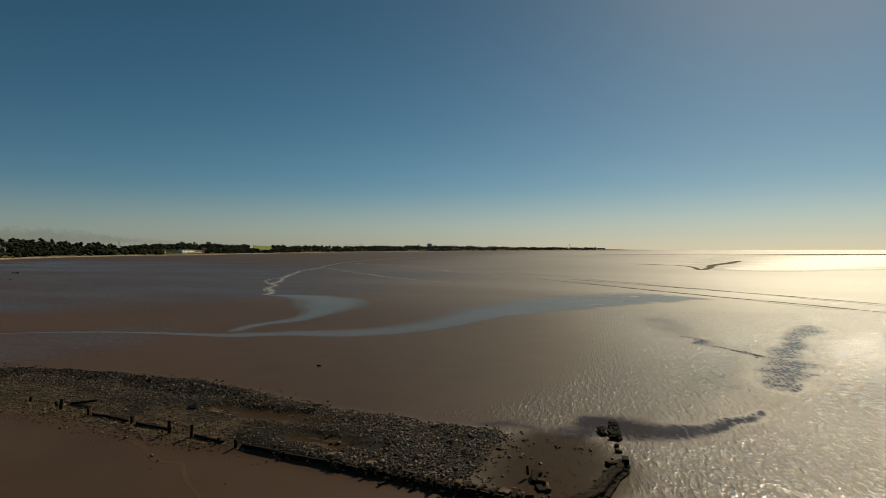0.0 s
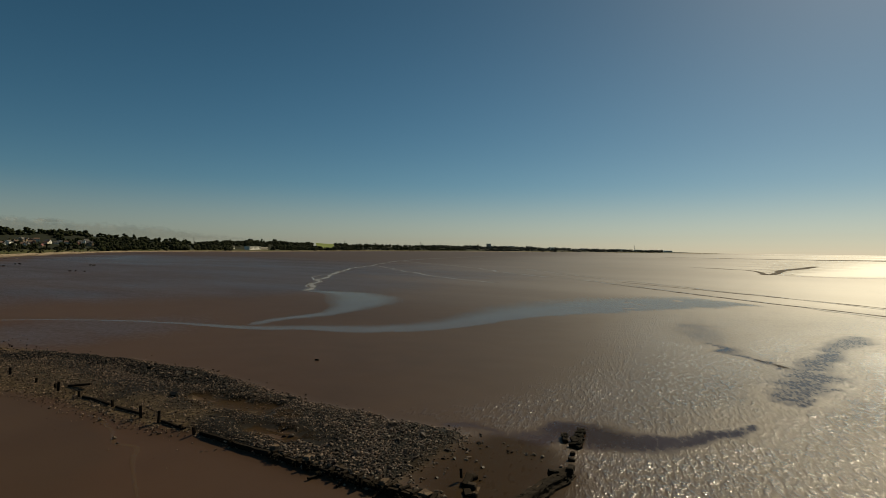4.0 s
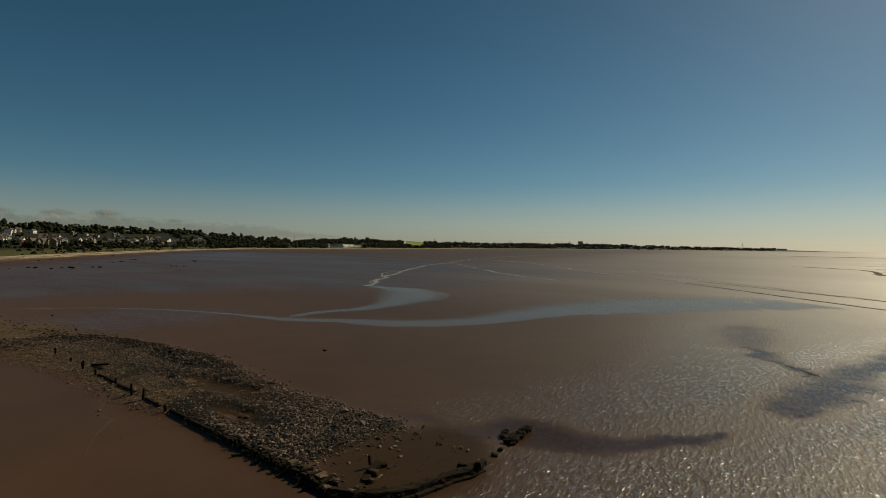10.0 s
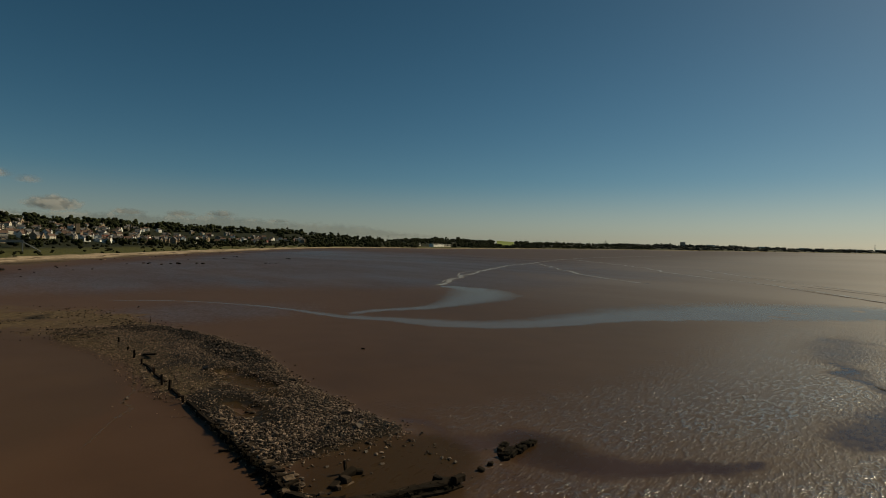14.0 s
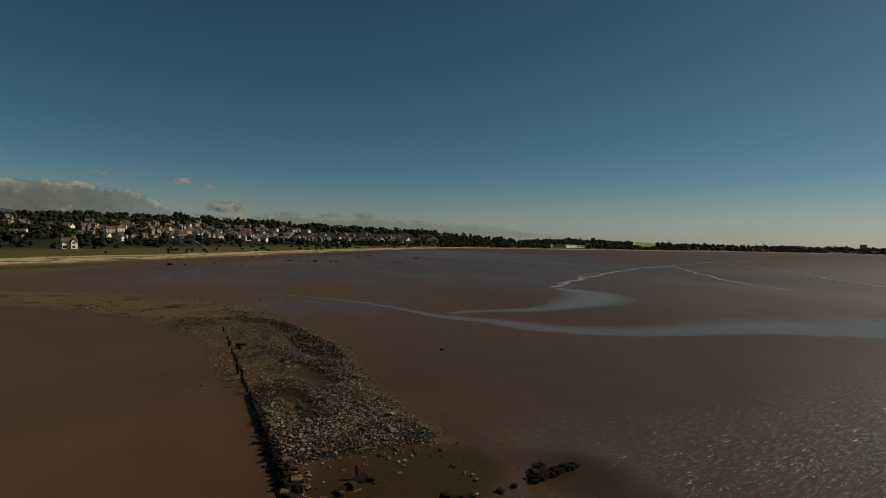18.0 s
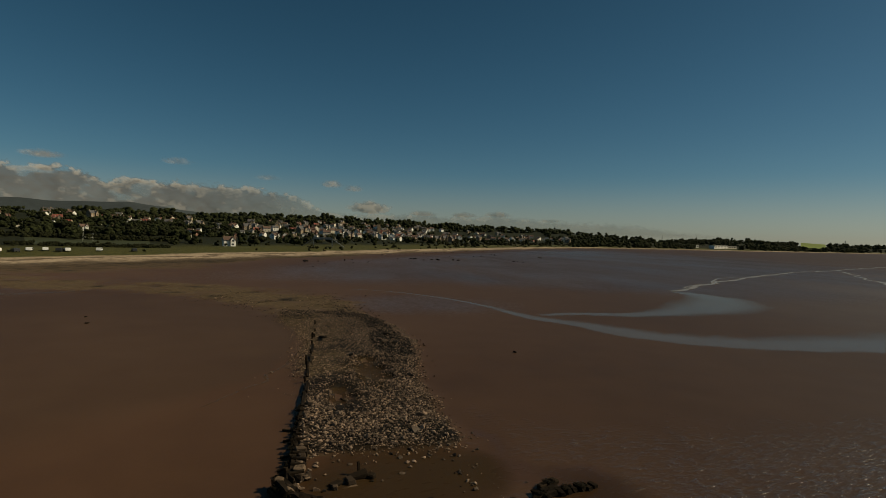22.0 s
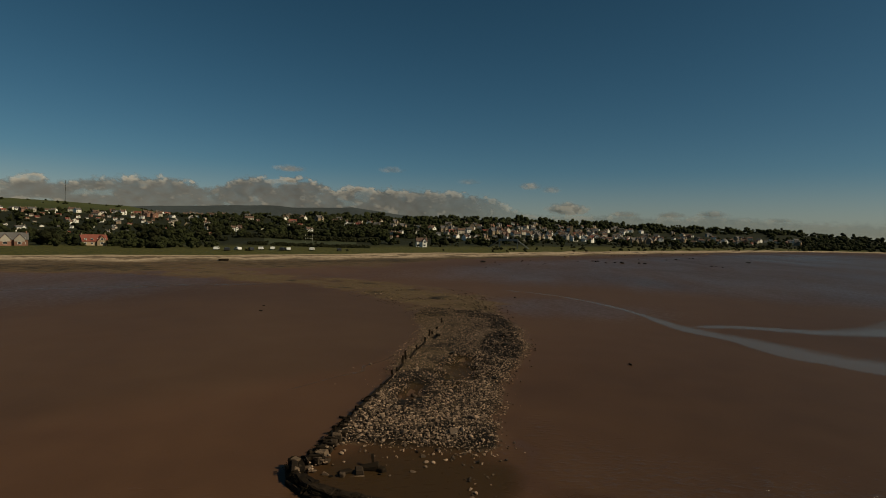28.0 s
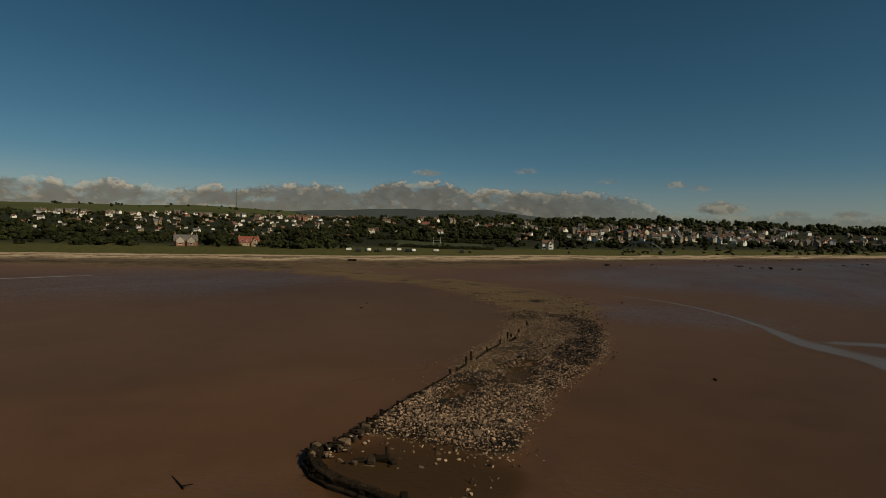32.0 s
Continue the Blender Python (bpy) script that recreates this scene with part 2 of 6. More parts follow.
def stone_material(name, dark, light, weedy):
    """Beach stones: each island has its own tone; the attribute weed covers it with dark wrack."""
    m, nodes, links, bsdf = material(name)
    geo = nodes.new("ShaderNodeNewGeometry")
    shift = nodes.new("ShaderNodeObjectInfo").outputs["Random"]
    own = math_node(links, nodes, "FRACT", math_node(links, nodes, "ADD", geo.outputs["Random Per Island"], shift))
    grain = noise_tex(links, nodes, 9.0, 5, 0.65, geo.outputs["Position"])
    tone = math_node(links, nodes, "ADD", math_node(links, nodes, "MULTIPLY", own, 0.7),
                     math_node(links, nodes, "MULTIPLY", grain, 0.45))
    bare = ramp(links, nodes, tone, [(0.15, dark), (0.6, tuple(0.72 * a + 0.28 * b for a, b in zip(dark, light))), (1.0, light)])
    cover = math_node(links, nodes, "ADD", attribute(nodes, "weed"), math_node(links, nodes, "MULTIPLY",
                      math_node(links, nodes, "SUBTRACT", grain, 0.5), 0.8))
    links.new(mixed(links, nodes, ramp(links, nodes, cover, [(0.4, 0.0), (0.65, 1.0)]), bare, weedy), bsdf.inputs["Base Color"])
    bsdf.inputs["Roughness"].default_value = 0.55
    bsdf.inputs["Specular IOR Level"].default_value = 0.12
    bsdf.inputs["Diffuse Roughness"].default_value = 1.0
    b = put(links, nodes, "ShaderNodeBump", Strength=0.4, Distance=0.03, Height=grain)
    links.new(b.outputs[0], bsdf.inputs["Normal"])
    return m


def land_material():
    """Shingle beach, turf bank, gardens and fields, by the distance inland."""
    m, nodes, links, bsdf = material("shore_and_fields")
    pos = nodes.new("ShaderNodeNewGeometry").outputs["Position"]
    inland, hill = attribute(nodes, "inland"), attribute(nodes, "hill")
    wide = noise_tex(links, nodes, 0.03, 5, 0.6, pos)
    fine = noise_tex(links, nodes, 0.5, 5, 0.7, pos)
    at = math_node(links, nodes, "ADD", inland, math_node(links, nodes, "MULTIPLY", math_node(links, nodes, "SUBTRACT", wide, 0.5), 34.0))
    scaled = math_node(links, nodes, "DIVIDE", at, 100.0)
    sand = ramp(links, nodes, fine, [(0.3, (0.12, 0.086, 0.055)), (0.5, (0.33, 0.25, 0.175)), (0.75, (0.46, 0.36, 0.26))])
    turf = ramp(links, nodes, fine, [(0.3, (0.020, 0.026, 0.008)), (0.6, (0.075, 0.070, 0.020)), (0.8, (0.12, 0.105, 0.040))])
    wrack = ramp(links, nodes, fine, [(0.35, (0.050, 0.036, 0.022)), (0.65, (0.13, 0.094, 0.062))])
    shore = mixed(links, nodes, ramp(links, nodes, scaled, [(0.05, 0.0), (0.12, 1.0)]), wrack, sand)
    shore = mixed(links, nodes, ramp(links, nodes, scaled, [(0.135, 0.0), (0.145, 0.85), (0.16, 0.85), (0.175, 0.0)]), shore, wrack)
    shore = mixed(links, nodes, ramp(links, nodes, scaled, [(0.23, 0.0), (0.28, 1.0)]), shore, turf)
    cells = put(links, nodes, "ShaderNodeTexVoronoi", Scale=0.006, Vector=pos)
    cells.feature = "F1"
    fields = ramp(links, nodes, math_node(links, nodes, "FRACT", cells.outputs["Color"], 0.0),
                  [(0.0, (0.028, 0.040, 0.012)), (0.5, (0.048, 0.062, 0.018)), (1.0, (0.065, 0.070, 0.028))])
    fields = mixed(links, nodes, 0.35, fields, turf)
    # near-black ground colour stands in for the darkness between village trees
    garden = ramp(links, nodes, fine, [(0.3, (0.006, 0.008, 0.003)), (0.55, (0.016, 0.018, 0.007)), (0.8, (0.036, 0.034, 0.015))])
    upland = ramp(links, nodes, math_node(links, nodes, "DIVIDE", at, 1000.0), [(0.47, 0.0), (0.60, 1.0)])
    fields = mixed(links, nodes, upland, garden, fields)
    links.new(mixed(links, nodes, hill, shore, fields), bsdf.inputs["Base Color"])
    bsdf.inputs["Roughness"].default_value = 0.9
    bsdf.inputs["Specular IOR Level"].default_value = 0.15
    b = put(links, nodes, "ShaderNodeBump", Strength=0.6, Distance=0.6, Height=fine)
    links.new(b.outputs[0], bsdf.inputs["Normal"])
    return m


def leaf_material(name, dark, light):
    m, nodes, links, bsdf = material(name)
    geo = nodes.new("ShaderNodeNewGeometry")
    tone = math_node(links, nodes, "ADD", math_node(links, nodes, "MULTIPLY", geo.outputs["Random Per Island"], 0.6),
                     math_node(links, nodes, "MULTIPLY", noise_tex(links, nodes, 0.25, 4, 0.6, geo.outputs["Position"]), 0.5))
    links.new(ramp(links, nodes, tone, [(0.2, dark), (0.85, light)]), bsdf.inputs["Base Color"])
    bsdf.inputs["Roughness"].default_value = 0.85
    bsdf.inputs["Specular IOR Level"].default_value = 0.08
    clumps = noise_tex(links, nodes, 1.1, 5, 0.7, geo.outputs["Position"])
    b = put(links, nodes, "ShaderNodeBump", Strength=1.0, Distance=0.9, Height=clumps)
    links.new(b.outputs[0], bsdf.inputs["Normal"])
    return m


# roughness and gloss of the mud: bare, under a film, rippled (and ripple height), far sheets
MUD_SPEC, MUD_FILM, MUD_RIPPLE, MUD_SHEEN = 0.21, (0.10, 0.10), (0.15, 1.52, 0.105), (0.56, 0.72)
MUD = mud_material()
STREAM = water_material("stream_water", 0.14, (0.17, 0.14, 0.122), 0.2, 0.9, 0.46)
EDGE = water_material("wet_edge", 0.3, (0.11, 0.07, 0.042), 0.1, 2.0, 0.4, 0.2)
BASIN_WATER = water_material("basin_water", 0.4, (0.046, 0.0285, 0.0135), 0.12, 2.0, 0.6, 0.06)
POOL = water_material("pool_water", 0.25, (0.040, 0.025, 0.013), 0.15, 2.0, 0.35, 0.12)
SHALLOWS = water_material("tide_shallows", 0.5, (0.2, 0.175, 0.15), 0.5, 0.5, 1.0, 1.0)
# also colours the scarp strips, where it paints the shade of mud steps
CREEK_AND_SHADE = water_material("creek_mud_and_shade", 0.85, (0.06, 0.042, 0.03), 0.3, 0.6, 1.0, 0.12)
RIFFLE = water_material("riffle_water", 0.36, (0.20, 0.175, 0.15), 0.6, 1.5, 1.0)
STONE = stone_material("rubble_stone", (0.008, 0.0055, 0.0040), (0.47, 0.325, 0.230), (0.007, 0.005, 0.003))
TIMBER = plain("sea_worn_timber", (0.016, 0.011, 0.007), 0.9, 0, 0.5, 4.0, 0.5, 0.3, 0.08)
WEED = plain("bladder_wrack", (0.009, 0.0065, 0.003), 0.85, 0, 0.5, 8.0, 0.8, 0.2, 0.1)
BLOCK = plain("weathered_block", (0.085, 0.059, 0.041), 0.9, 0, 0.6, 5.0, 0.8, 0.9, 0.1)
LAND = land_material()
LEAF = leaf_material("summer_leaf", (0.007, 0.009, 0.004), (0.032, 0.037, 0.014))
LEAF_GREY = leaf_material("grey_leaf", (0.007, 0.008, 0.0035), (0.027, 0.029, 0.012))
# paler, greyer leaf: distance haze painted into the far headland's colour
LEAF_HAZED = leaf_material("hazy_leaf", (0.018, 0.021, 0.017), (0.042, 0.046, 0.036))
BARK = plain("bark", (0.07, 0.055, 0.04), 0.9, 0, 0.35, 4.0, 0.5)

# ---- mesh tools ----


def mesh_from(name, verts, faces, mat, smooth=False, attrs=()):
    me = bpy.data.meshes.new(name)
    verts = np.asarray(verts, np.float32).reshape(-1, 3)
    faces = np.asarray(faces, np.int32)
    me.vertices.add(len(verts))
    me.vertices.foreach_set("co", verts.ravel())
    n = faces.shape[1]
    me.loops.add(faces.size)
    me.loops.foreach_set("vertex_index", faces.ravel())
    me.polygons.add(len(faces))
    me.polygons.foreach_set("loop_start", np.arange(0, faces.size, n, dtype=np.int32))
    me.polygons.foreach_set("use_smooth", np.full(len(faces), smooth))
    for key, values in attrs:
        me.attributes.new(key, "FLOAT", "POINT").data.foreach_set("value", np.asarray(values, np.float32).ravel())
    me.update(calc_edges=True)
    me.materials.append(mat)
    return me


def part(name, bm, mat, parent, label="", m=None):
    """Links a bmesh or a mesh as one object under a thing or a part."""
    if isinstance(bm, bmesh.types.BMesh):
        me = bpy.data.meshes.new(name)
        bm.to_mesh(me)
        bm.free()
        me.materials.append(mat)
    else:
        me = bm
    ob = new(name, me)
    ob.parent = parent
    if m is not None:
        ob.matrix_basis = m
    return tagged(ob, label) if label else ob


def thing(name, m, label, category, group="", kind=""):
    ob = new(name)
    ob.matrix_basis = m
    return tagged(ob, label, category, group, kind)


def box(size, at=(0, 0, 0), bevel=0.0, turn=0.0, jitter=0.0, seed=0):
    """A block resting at the height at[2], with bevelled and, with jitter, uneven edges."""
    bm = bmesh.new()
    bmesh.ops.create_cube(bm, size=1.0)
    rng = random.Random(seed)
    for v in bm.verts:
        v.co = Vector((v.co.x * size[0], v.co.y * size[1], (v.co.z + 0.5) * size[2]))
        if jitter:
            v.co += Vector([rng.uniform(-jitter, jitter) for _ in range(3)])
    if bevel:
        bmesh.ops.bevel(bm, geom=bm.edges[:], offset=bevel, segments=1, affect="EDGES")
    bmesh.ops.rotate(bm, verts=bm.verts, cent=(0, 0, 0), matrix=Matrix.Rotation(radians(turn), 3, "Z"))
    bmesh.ops.translate(bm, verts=bm.verts, vec=at)
    return bm


def quad_grid(nx, ny):
    i = np.arange(nx * ny).reshape(ny, nx)
    return np.stack([i[:-1, :-1], i[:-1, 1:], i[1:, 1:], i[1:, :-1]], -1).reshape(-1, 4)


def wobble(x, y, scale, seed=0.0):
    """Smooth noise between about -1 and 1 for arrays of places."""
    out = np.zeros(np.shape(x))
    for k in range(1, 6):
        a = 2.399 * k + seed
        f = scale * (0.6 + 0.37 * k)
        out = out + np.sin((x * np.cos(a) + y * np.sin(a)) * f + 1.7 * k + seed * 3.1 + 1.3 * np.sin((y * np.cos(a) - x * np.sin(a)) * f * 0.53 + k)) / (1 + 0.35 * k)
    return out / 2.2


def smoothstep(a, b, x):
    k = np.clip((x - a) / (b - a), 0, 1)
    return k * k * (3 - 2 * k)


def line_distance(px, py, line):
    """Distance to a line of points, positive on its left-hand side, and the place along it."""
    best, sign, along, run = np.full(np.shape(px), 1e9), np.ones(np.shape(px)), np.zeros(np.shape(px)), 0.0
    for (ax, ay), (bx, by) in zip(line[:-1], line[1:]):
        dx, dy = bx - ax, by - ay
        length = math.hypot(dx, dy)
        k = np.clip(((px - ax) * dx + (py - ay) * dy) / length**2, 0, 1)
        d = np.hypot(px - ax - k * dx, py - ay - k * dy)
        side = np.sign(dx * (py - ay) - dy * (px - ax))
        near = d < best
        best, sign, along = np.where(near, d, best), np.where(near, side, sign), np.where(near, run + k * length, along)
        run += length
    return best * np.where(sign == 0, 1, sign), along


def spline(points, step):
    """A smooth line through points with any number of columns."""
    p = np.array(points, float)
    p = np.vstack([2 * p[0] - p[1], p, 2 * p[-1] - p[-2]])
    out = []
    for a, b, c, d in zip(p[:-3], p[1:-2], p[2:-1], p[3:]):
        n = max(2, int(np.hypot(*(c - b)[:2]) / step))
        for k in np.arange(n) / n:
            out.append(0.5 * (2 * b + (c - a) * k + (2 * a - 5 * b + 4 * c - d) * k**2 + (3 * b - a - 3 * c + d) * k**3))
    return np.array(out + [p[-2]])


# ---- the ground: mud flat, spit and bank ----
SHORE = [(260, -520), (40, -300), (-40, -205), (-82, -151), (-124, -101), (-157, -68), (-185, -45), (-241, -6), (-305, 42),
         (-404, 112), (-520, 200), (-680, 330), (-780, 440), (-830, 560), (-850, 700), (-880, 850), (-960, 1100), (-1030, 1420),
         (-1040, 1900), (-1000, 2400), (-820, 2900), (-560, 3400), (-300, 3900), (-290, 4050), (-700, 4600)]
SPIT = [(-58, 27, 7), (-66, 25, 10), (-84, 18, 15), (-100, -1, 14), (-108, -28, 15), (-118, -60, 24), (-128, -78, 30)]
BANK_EDGE = [(-70, 29.5), (-67, 31.5), (-62, 33.6), (-57, 35.0), (-53, 36.2), (-45, 36.8), (-41, 37.4), (-35, 36.6), (-31, 36.1), (-25, 35.5), (-17, 35.5), (-13, 36.2), (-10, 35.2)]
BANK_NEAR, BANK_LEFT = -10.5, 25.5


def hollow_shape(x, y):
    """Two ragged puddle hollows in the top of the bank."""
    h = np.exp(-(((x + 28.2) / 6.0) ** 2 + ((y - 30.9) / 1.7) ** 2)) + np.exp(-(((x + 21.5) / 3.2) ** 2 + ((y - 28.3) / 1.1) ** 2))
    return smoothstep(0.30, 0.75, h + 0.32 * wobble(x, y, 1.25, 5.0))


def bank_edge(x):
    """The seaward edge of the rubble, as y along the bank."""
    return np.interp(x, [a for a, _ in BANK_EDGE], [b for _, b in BANK_EDGE])


def bank_height(x, y):
    """The rubble bank of the old jetty above the mud."""
    edge = bank_edge(x) + 0.35 * wobble(x, y, 1.1, 6.0)
    left = BANK_LEFT - 1.0 * smoothstep(-26, -34, x) - 0.6 * smoothstep(-40, -48, x) - 4.0 * smoothstep(-47, -62, x)
    gentle = smoothstep(-24.5, -29, x)
    across = np.minimum(smoothstep(left - 0.3 - 1.6 * gentle, left + 0.6 + 2.2 * gentle, y), 1 - smoothstep(edge - 2.2, edge + 0.2, y))
    ends = np.minimum(1 - smoothstep(-13.5, -10.0, x), smoothstep(-70, -60, x))
    hollow = hollow_shape(x, y)
    return across * ends * (0.42 + 0.09 * wobble(x, y, 0.5)) - 0.3 * across * ends * np.clip(hollow, 0, 1)


def along_mask(x, y, points, inner, outer):
    """One within inner of the half-width along a line of (x, y, width), zero past outer."""
    path = spline(points, 3.0)
    d, along = line_distance(x, y, path[:, :2].tolist())
    run = np.r_[0, np.cumsum(np.hypot(*np.diff(path[:, :2], axis=0).T))]
    width = np.interp(along, run, path[:, 2])
    return 1 - smoothstep(inner, outer, np.abs(d) / width)


def spit_mask(x, y):
    return along_mask(x, y, SPIT, 0.4, 1.1)


SCOUR = [(-7.9, 37.5, 2), (-6.4, 39.8, 4.6), (-4.4, 40.5, 5.6), (-2.4, 40.4, 4.6), (0.0, 41.8, 3.6), (2.4, 44.6, 2.6), (4.4, 47.6, 1.4)]
RUNNEL = [(1.5, 43.5, 3.0), (3.6, 48.5, 5.0), (5.6, 54, 5.0), (7, 60, 4.0)]
HOLLOW = [(6.6, 57.5, 3.0), (7.6, 63, 5.2), (8.6, 69, 5.8), (9.2, 76, 4.8), (10.8, 84, 3.6), (12.2, 91, 4.0), (14.6, 98, 6.0), (16, 104, 4.0)]
GULLY = [(-6.4, 105, 4.0), (-4.4, 96, 7.0), (-2.4, 88, 5.0), (-0.2, 83, 2.4), (2, 79, 1.6)]
SCARP = [(-2.6, 85.5, 0.6), (0.4, 80.6, 1.3), (3.6, 76, 1.2), (6.6, 72, 0.6)]
BASIN = [(-5.6, 25.9, 1.5), (-6.6, 28.0, 7.0), (-7.4, 31, 9.0), (-8.0, 34, 7.5), (-8.2, 37.5, 3.0)]


def level_mud(x, y):
    """Low swells of the mud, dying out where it lies under water off the village."""
    still = smoothstep(-60, -120, x) * smoothstep(-20, 25, y)
    return (0.035 * wobble(x, y, 0.11) + 0.02 * wobble(x, y, 0.55, 2.0)) * (1 - 0.92 * still)


def spread_axis(lo, hi, step, outer):
    inner = np.arange(lo, hi + step, step)
    far = np.geomspace(step, outer, 46)
    return np.r_[(lo - np.cumsum(np.diff(far)))[::-1], inner, inner[-1] + np.cumsum(np.diff(far))]


gx, gy = spread_axis(-175, 45, 0.8, 6200.0), spread_axis(-125, 130, 0.8, 6200.0)
X, Y = np.meshgrid(gx, gy)
shore_d, _ = line_distance(X, Y, SHORE)
spit = spit_mask(X, Y)
bank = bank_height(X, Y)
strip_wide = np.interp(X, [-400, -260, -215, -165, -120, -70], [10, 12, 16, 46, 46, 30])
weedy_strip = (1 - smoothstep(0.45, 1.1, -shore_d / strip_wide + 0.25 * wobble(X, Y, 0.14, 2.0))) * smoothstep(-640, -300, X) * smoothstep(150, 20, Y) * (0.75 + 0.4 * wobble(X, Y, 0.06))
gravel = np.clip(np.maximum.reduce([spit * (0.72 + 0.45 * wobble(X, Y, 0.25, 3.0)), np.clip(bank * 4, 0, 1), weedy_strip]), 0, 1)
Z = level_mud(X, Y) + 0.10 * spit * (1 + 0.6 * wobble(X, Y, 1.1, 4.0)) + bank
Z *= smoothstep(900, 300, np.hypot(X, Y))
reach = np.hypot(X - 10, Y - 20)
inshore = smoothstep(95, 150, reach) * smoothstep(-40, -110, X) * smoothstep(520, 200, Y) * smoothstep(-40, 20, Y + 0.25 * (X + 150)) * smoothstep(4, 40, -shore_d)
film = 0.10 + 0.44 * inshore + 0.14 * smoothstep(300, 600, reach) + 0.40 * smoothstep(72, 15, np.hypot((X + 80) * 0.7, Y + 62)) + 0.42 * smoothstep(26, 6, np.hypot((X + 78), (Y - 42) * 0.8))
film = np.where(X > -10, film * 0.5, film)
open_flat = smoothstep(80, 170, Y) * smoothstep(-230, -60, X + 0.25 * (Y - 150))
sheen = np.clip(open_flat * (0.80 + 0.35 * wobble(X * 0.22, Y, 0.045, 5.0) + 0.2 * wobble(X * 0.1, Y, 0.16, 2.0)), 0, 1)
# ripples begin along a ragged line and fade where the flat lies smooth
onset = np.interp(Y, [26, 31, 35, 40, 47, 55, 67, 88, 110, 160], [-5.5, -6.5, -13.5, -15.5, -14.5, -15.5, -17.5, -21, -28, -40])
rippled = smoothstep(-5.0, 7.0 + 0.16 * np.clip(Y - 36, 0, 90), X - onset + 3 * wobble(X, Y, 0.1, 7.0)) * smoothstep(14, 30, Y - 0.3 * X) * (0.98 + 0.3 * wobble(X, Y, 0.07, 9.0))
rippled = np.maximum(rippled, 0.5 * along_mask(X, Y, [(-19, 37.5, 1.4), (-14, 38.2, 2.4), (-10.5, 38.6, 2.8), (-9.2, 40, 2.0)], 0.3, 1.1))
dull = np.zeros(X.shape)
ragged_x, ragged_y = X + 0.9 * wobble(X, Y, 0.8, 3.0), Y + 1.8 * wobble(X, Y, 0.5, 1.0)
for still, most, wet, outer in ((SCOUR, 1.0, 0.7, 0.75), (RUNNEL, 0.5, 0.2, 1.3), (HOLLOW, 0.9, 0.56, 1.35), (GULLY, 0.5, 0.42, 1.4), (SCARP, 0.9, 0.6, 1.3), (BASIN, 1.0, 0.5, 0.85),
                                ([(-14, 36.3, 1.0), (-9.5, 35.8, 2.2), (-7, 34.4, 2.6), (-5.6, 33.2, 1.6)], 1.0, 0.5, 0.85)):
    lies = along_mask(ragged_x, ragged_y, still, 0.05, outer) if still is not BASIN else along_mask(X, Y, still, 0.1, outer)
    rippled = rippled * (1 - most * lies)
    film = np.maximum(film, 0.12 + wet * lies)
    dull = np.maximum(dull, wet * lies)
rippled = np.clip(rippled * (1 - 0.75 * open_flat) * (1 - 0.15 * smoothstep(8, 13, X) * smoothstep(110, 70, Y)) * (1 - 0.2 * smoothstep(60, 35, Y)) * (0.52 + 0.48 * smoothstep(-9, 5, X + 0.2 * (40 - Y))), 0.0, 1.1)
sheen = np.maximum(sheen * (1 - 0.25 * smoothstep(5, 40, X)), 0.6 * smoothstep(55, 100, Y) * rippled) * (1 - np.clip(dull, 0, 1))
sheet_d, _ = line_distance(X, Y, [(-70, 23.5), (-38, 24.0), (-31.8, 23.3), (-29, 22.1), (-27, 22.4), (-24.9, 21), (-20, 18.6), (-12, 13), (0, 4)])
sheet = 0.34 * smoothstep(0.0, 1.0 + 7.0 * smoothstep(-30, -20, X), -sheet_d + 0.5 * wobble(X, Y, 0.9, 2.0)) * (1 - smoothstep(90, 160, -sheet_d)) * smoothstep(-120, -70, X) * smoothstep(12, -6, X)
ground_mesh = mesh_from("ground", np.stack([X, Y, Z], -1), quad_grid(len(gx), len(gy)), MUD, True,
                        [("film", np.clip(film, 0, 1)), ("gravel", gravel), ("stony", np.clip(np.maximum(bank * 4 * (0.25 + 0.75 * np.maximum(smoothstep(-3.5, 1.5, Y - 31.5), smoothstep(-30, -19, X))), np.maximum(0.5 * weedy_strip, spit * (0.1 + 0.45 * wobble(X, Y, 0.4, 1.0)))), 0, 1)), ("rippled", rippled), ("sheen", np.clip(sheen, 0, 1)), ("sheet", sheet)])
tagged(new("ground", ground_mesh), "brown wet mud flat left bare by the tide", "mud flat", kind="structure")


def mud_z(x, y):
    x, y = np.asarray(x, float), np.asarray(y, float)
    return level_mud(x, y) + 0.10 * spit_mask(x, y) * (1 + 0.6 * wobble(x, y, 1.1, 4.0)) + bank_height(x, y)


# ---- water lying on the flat ----


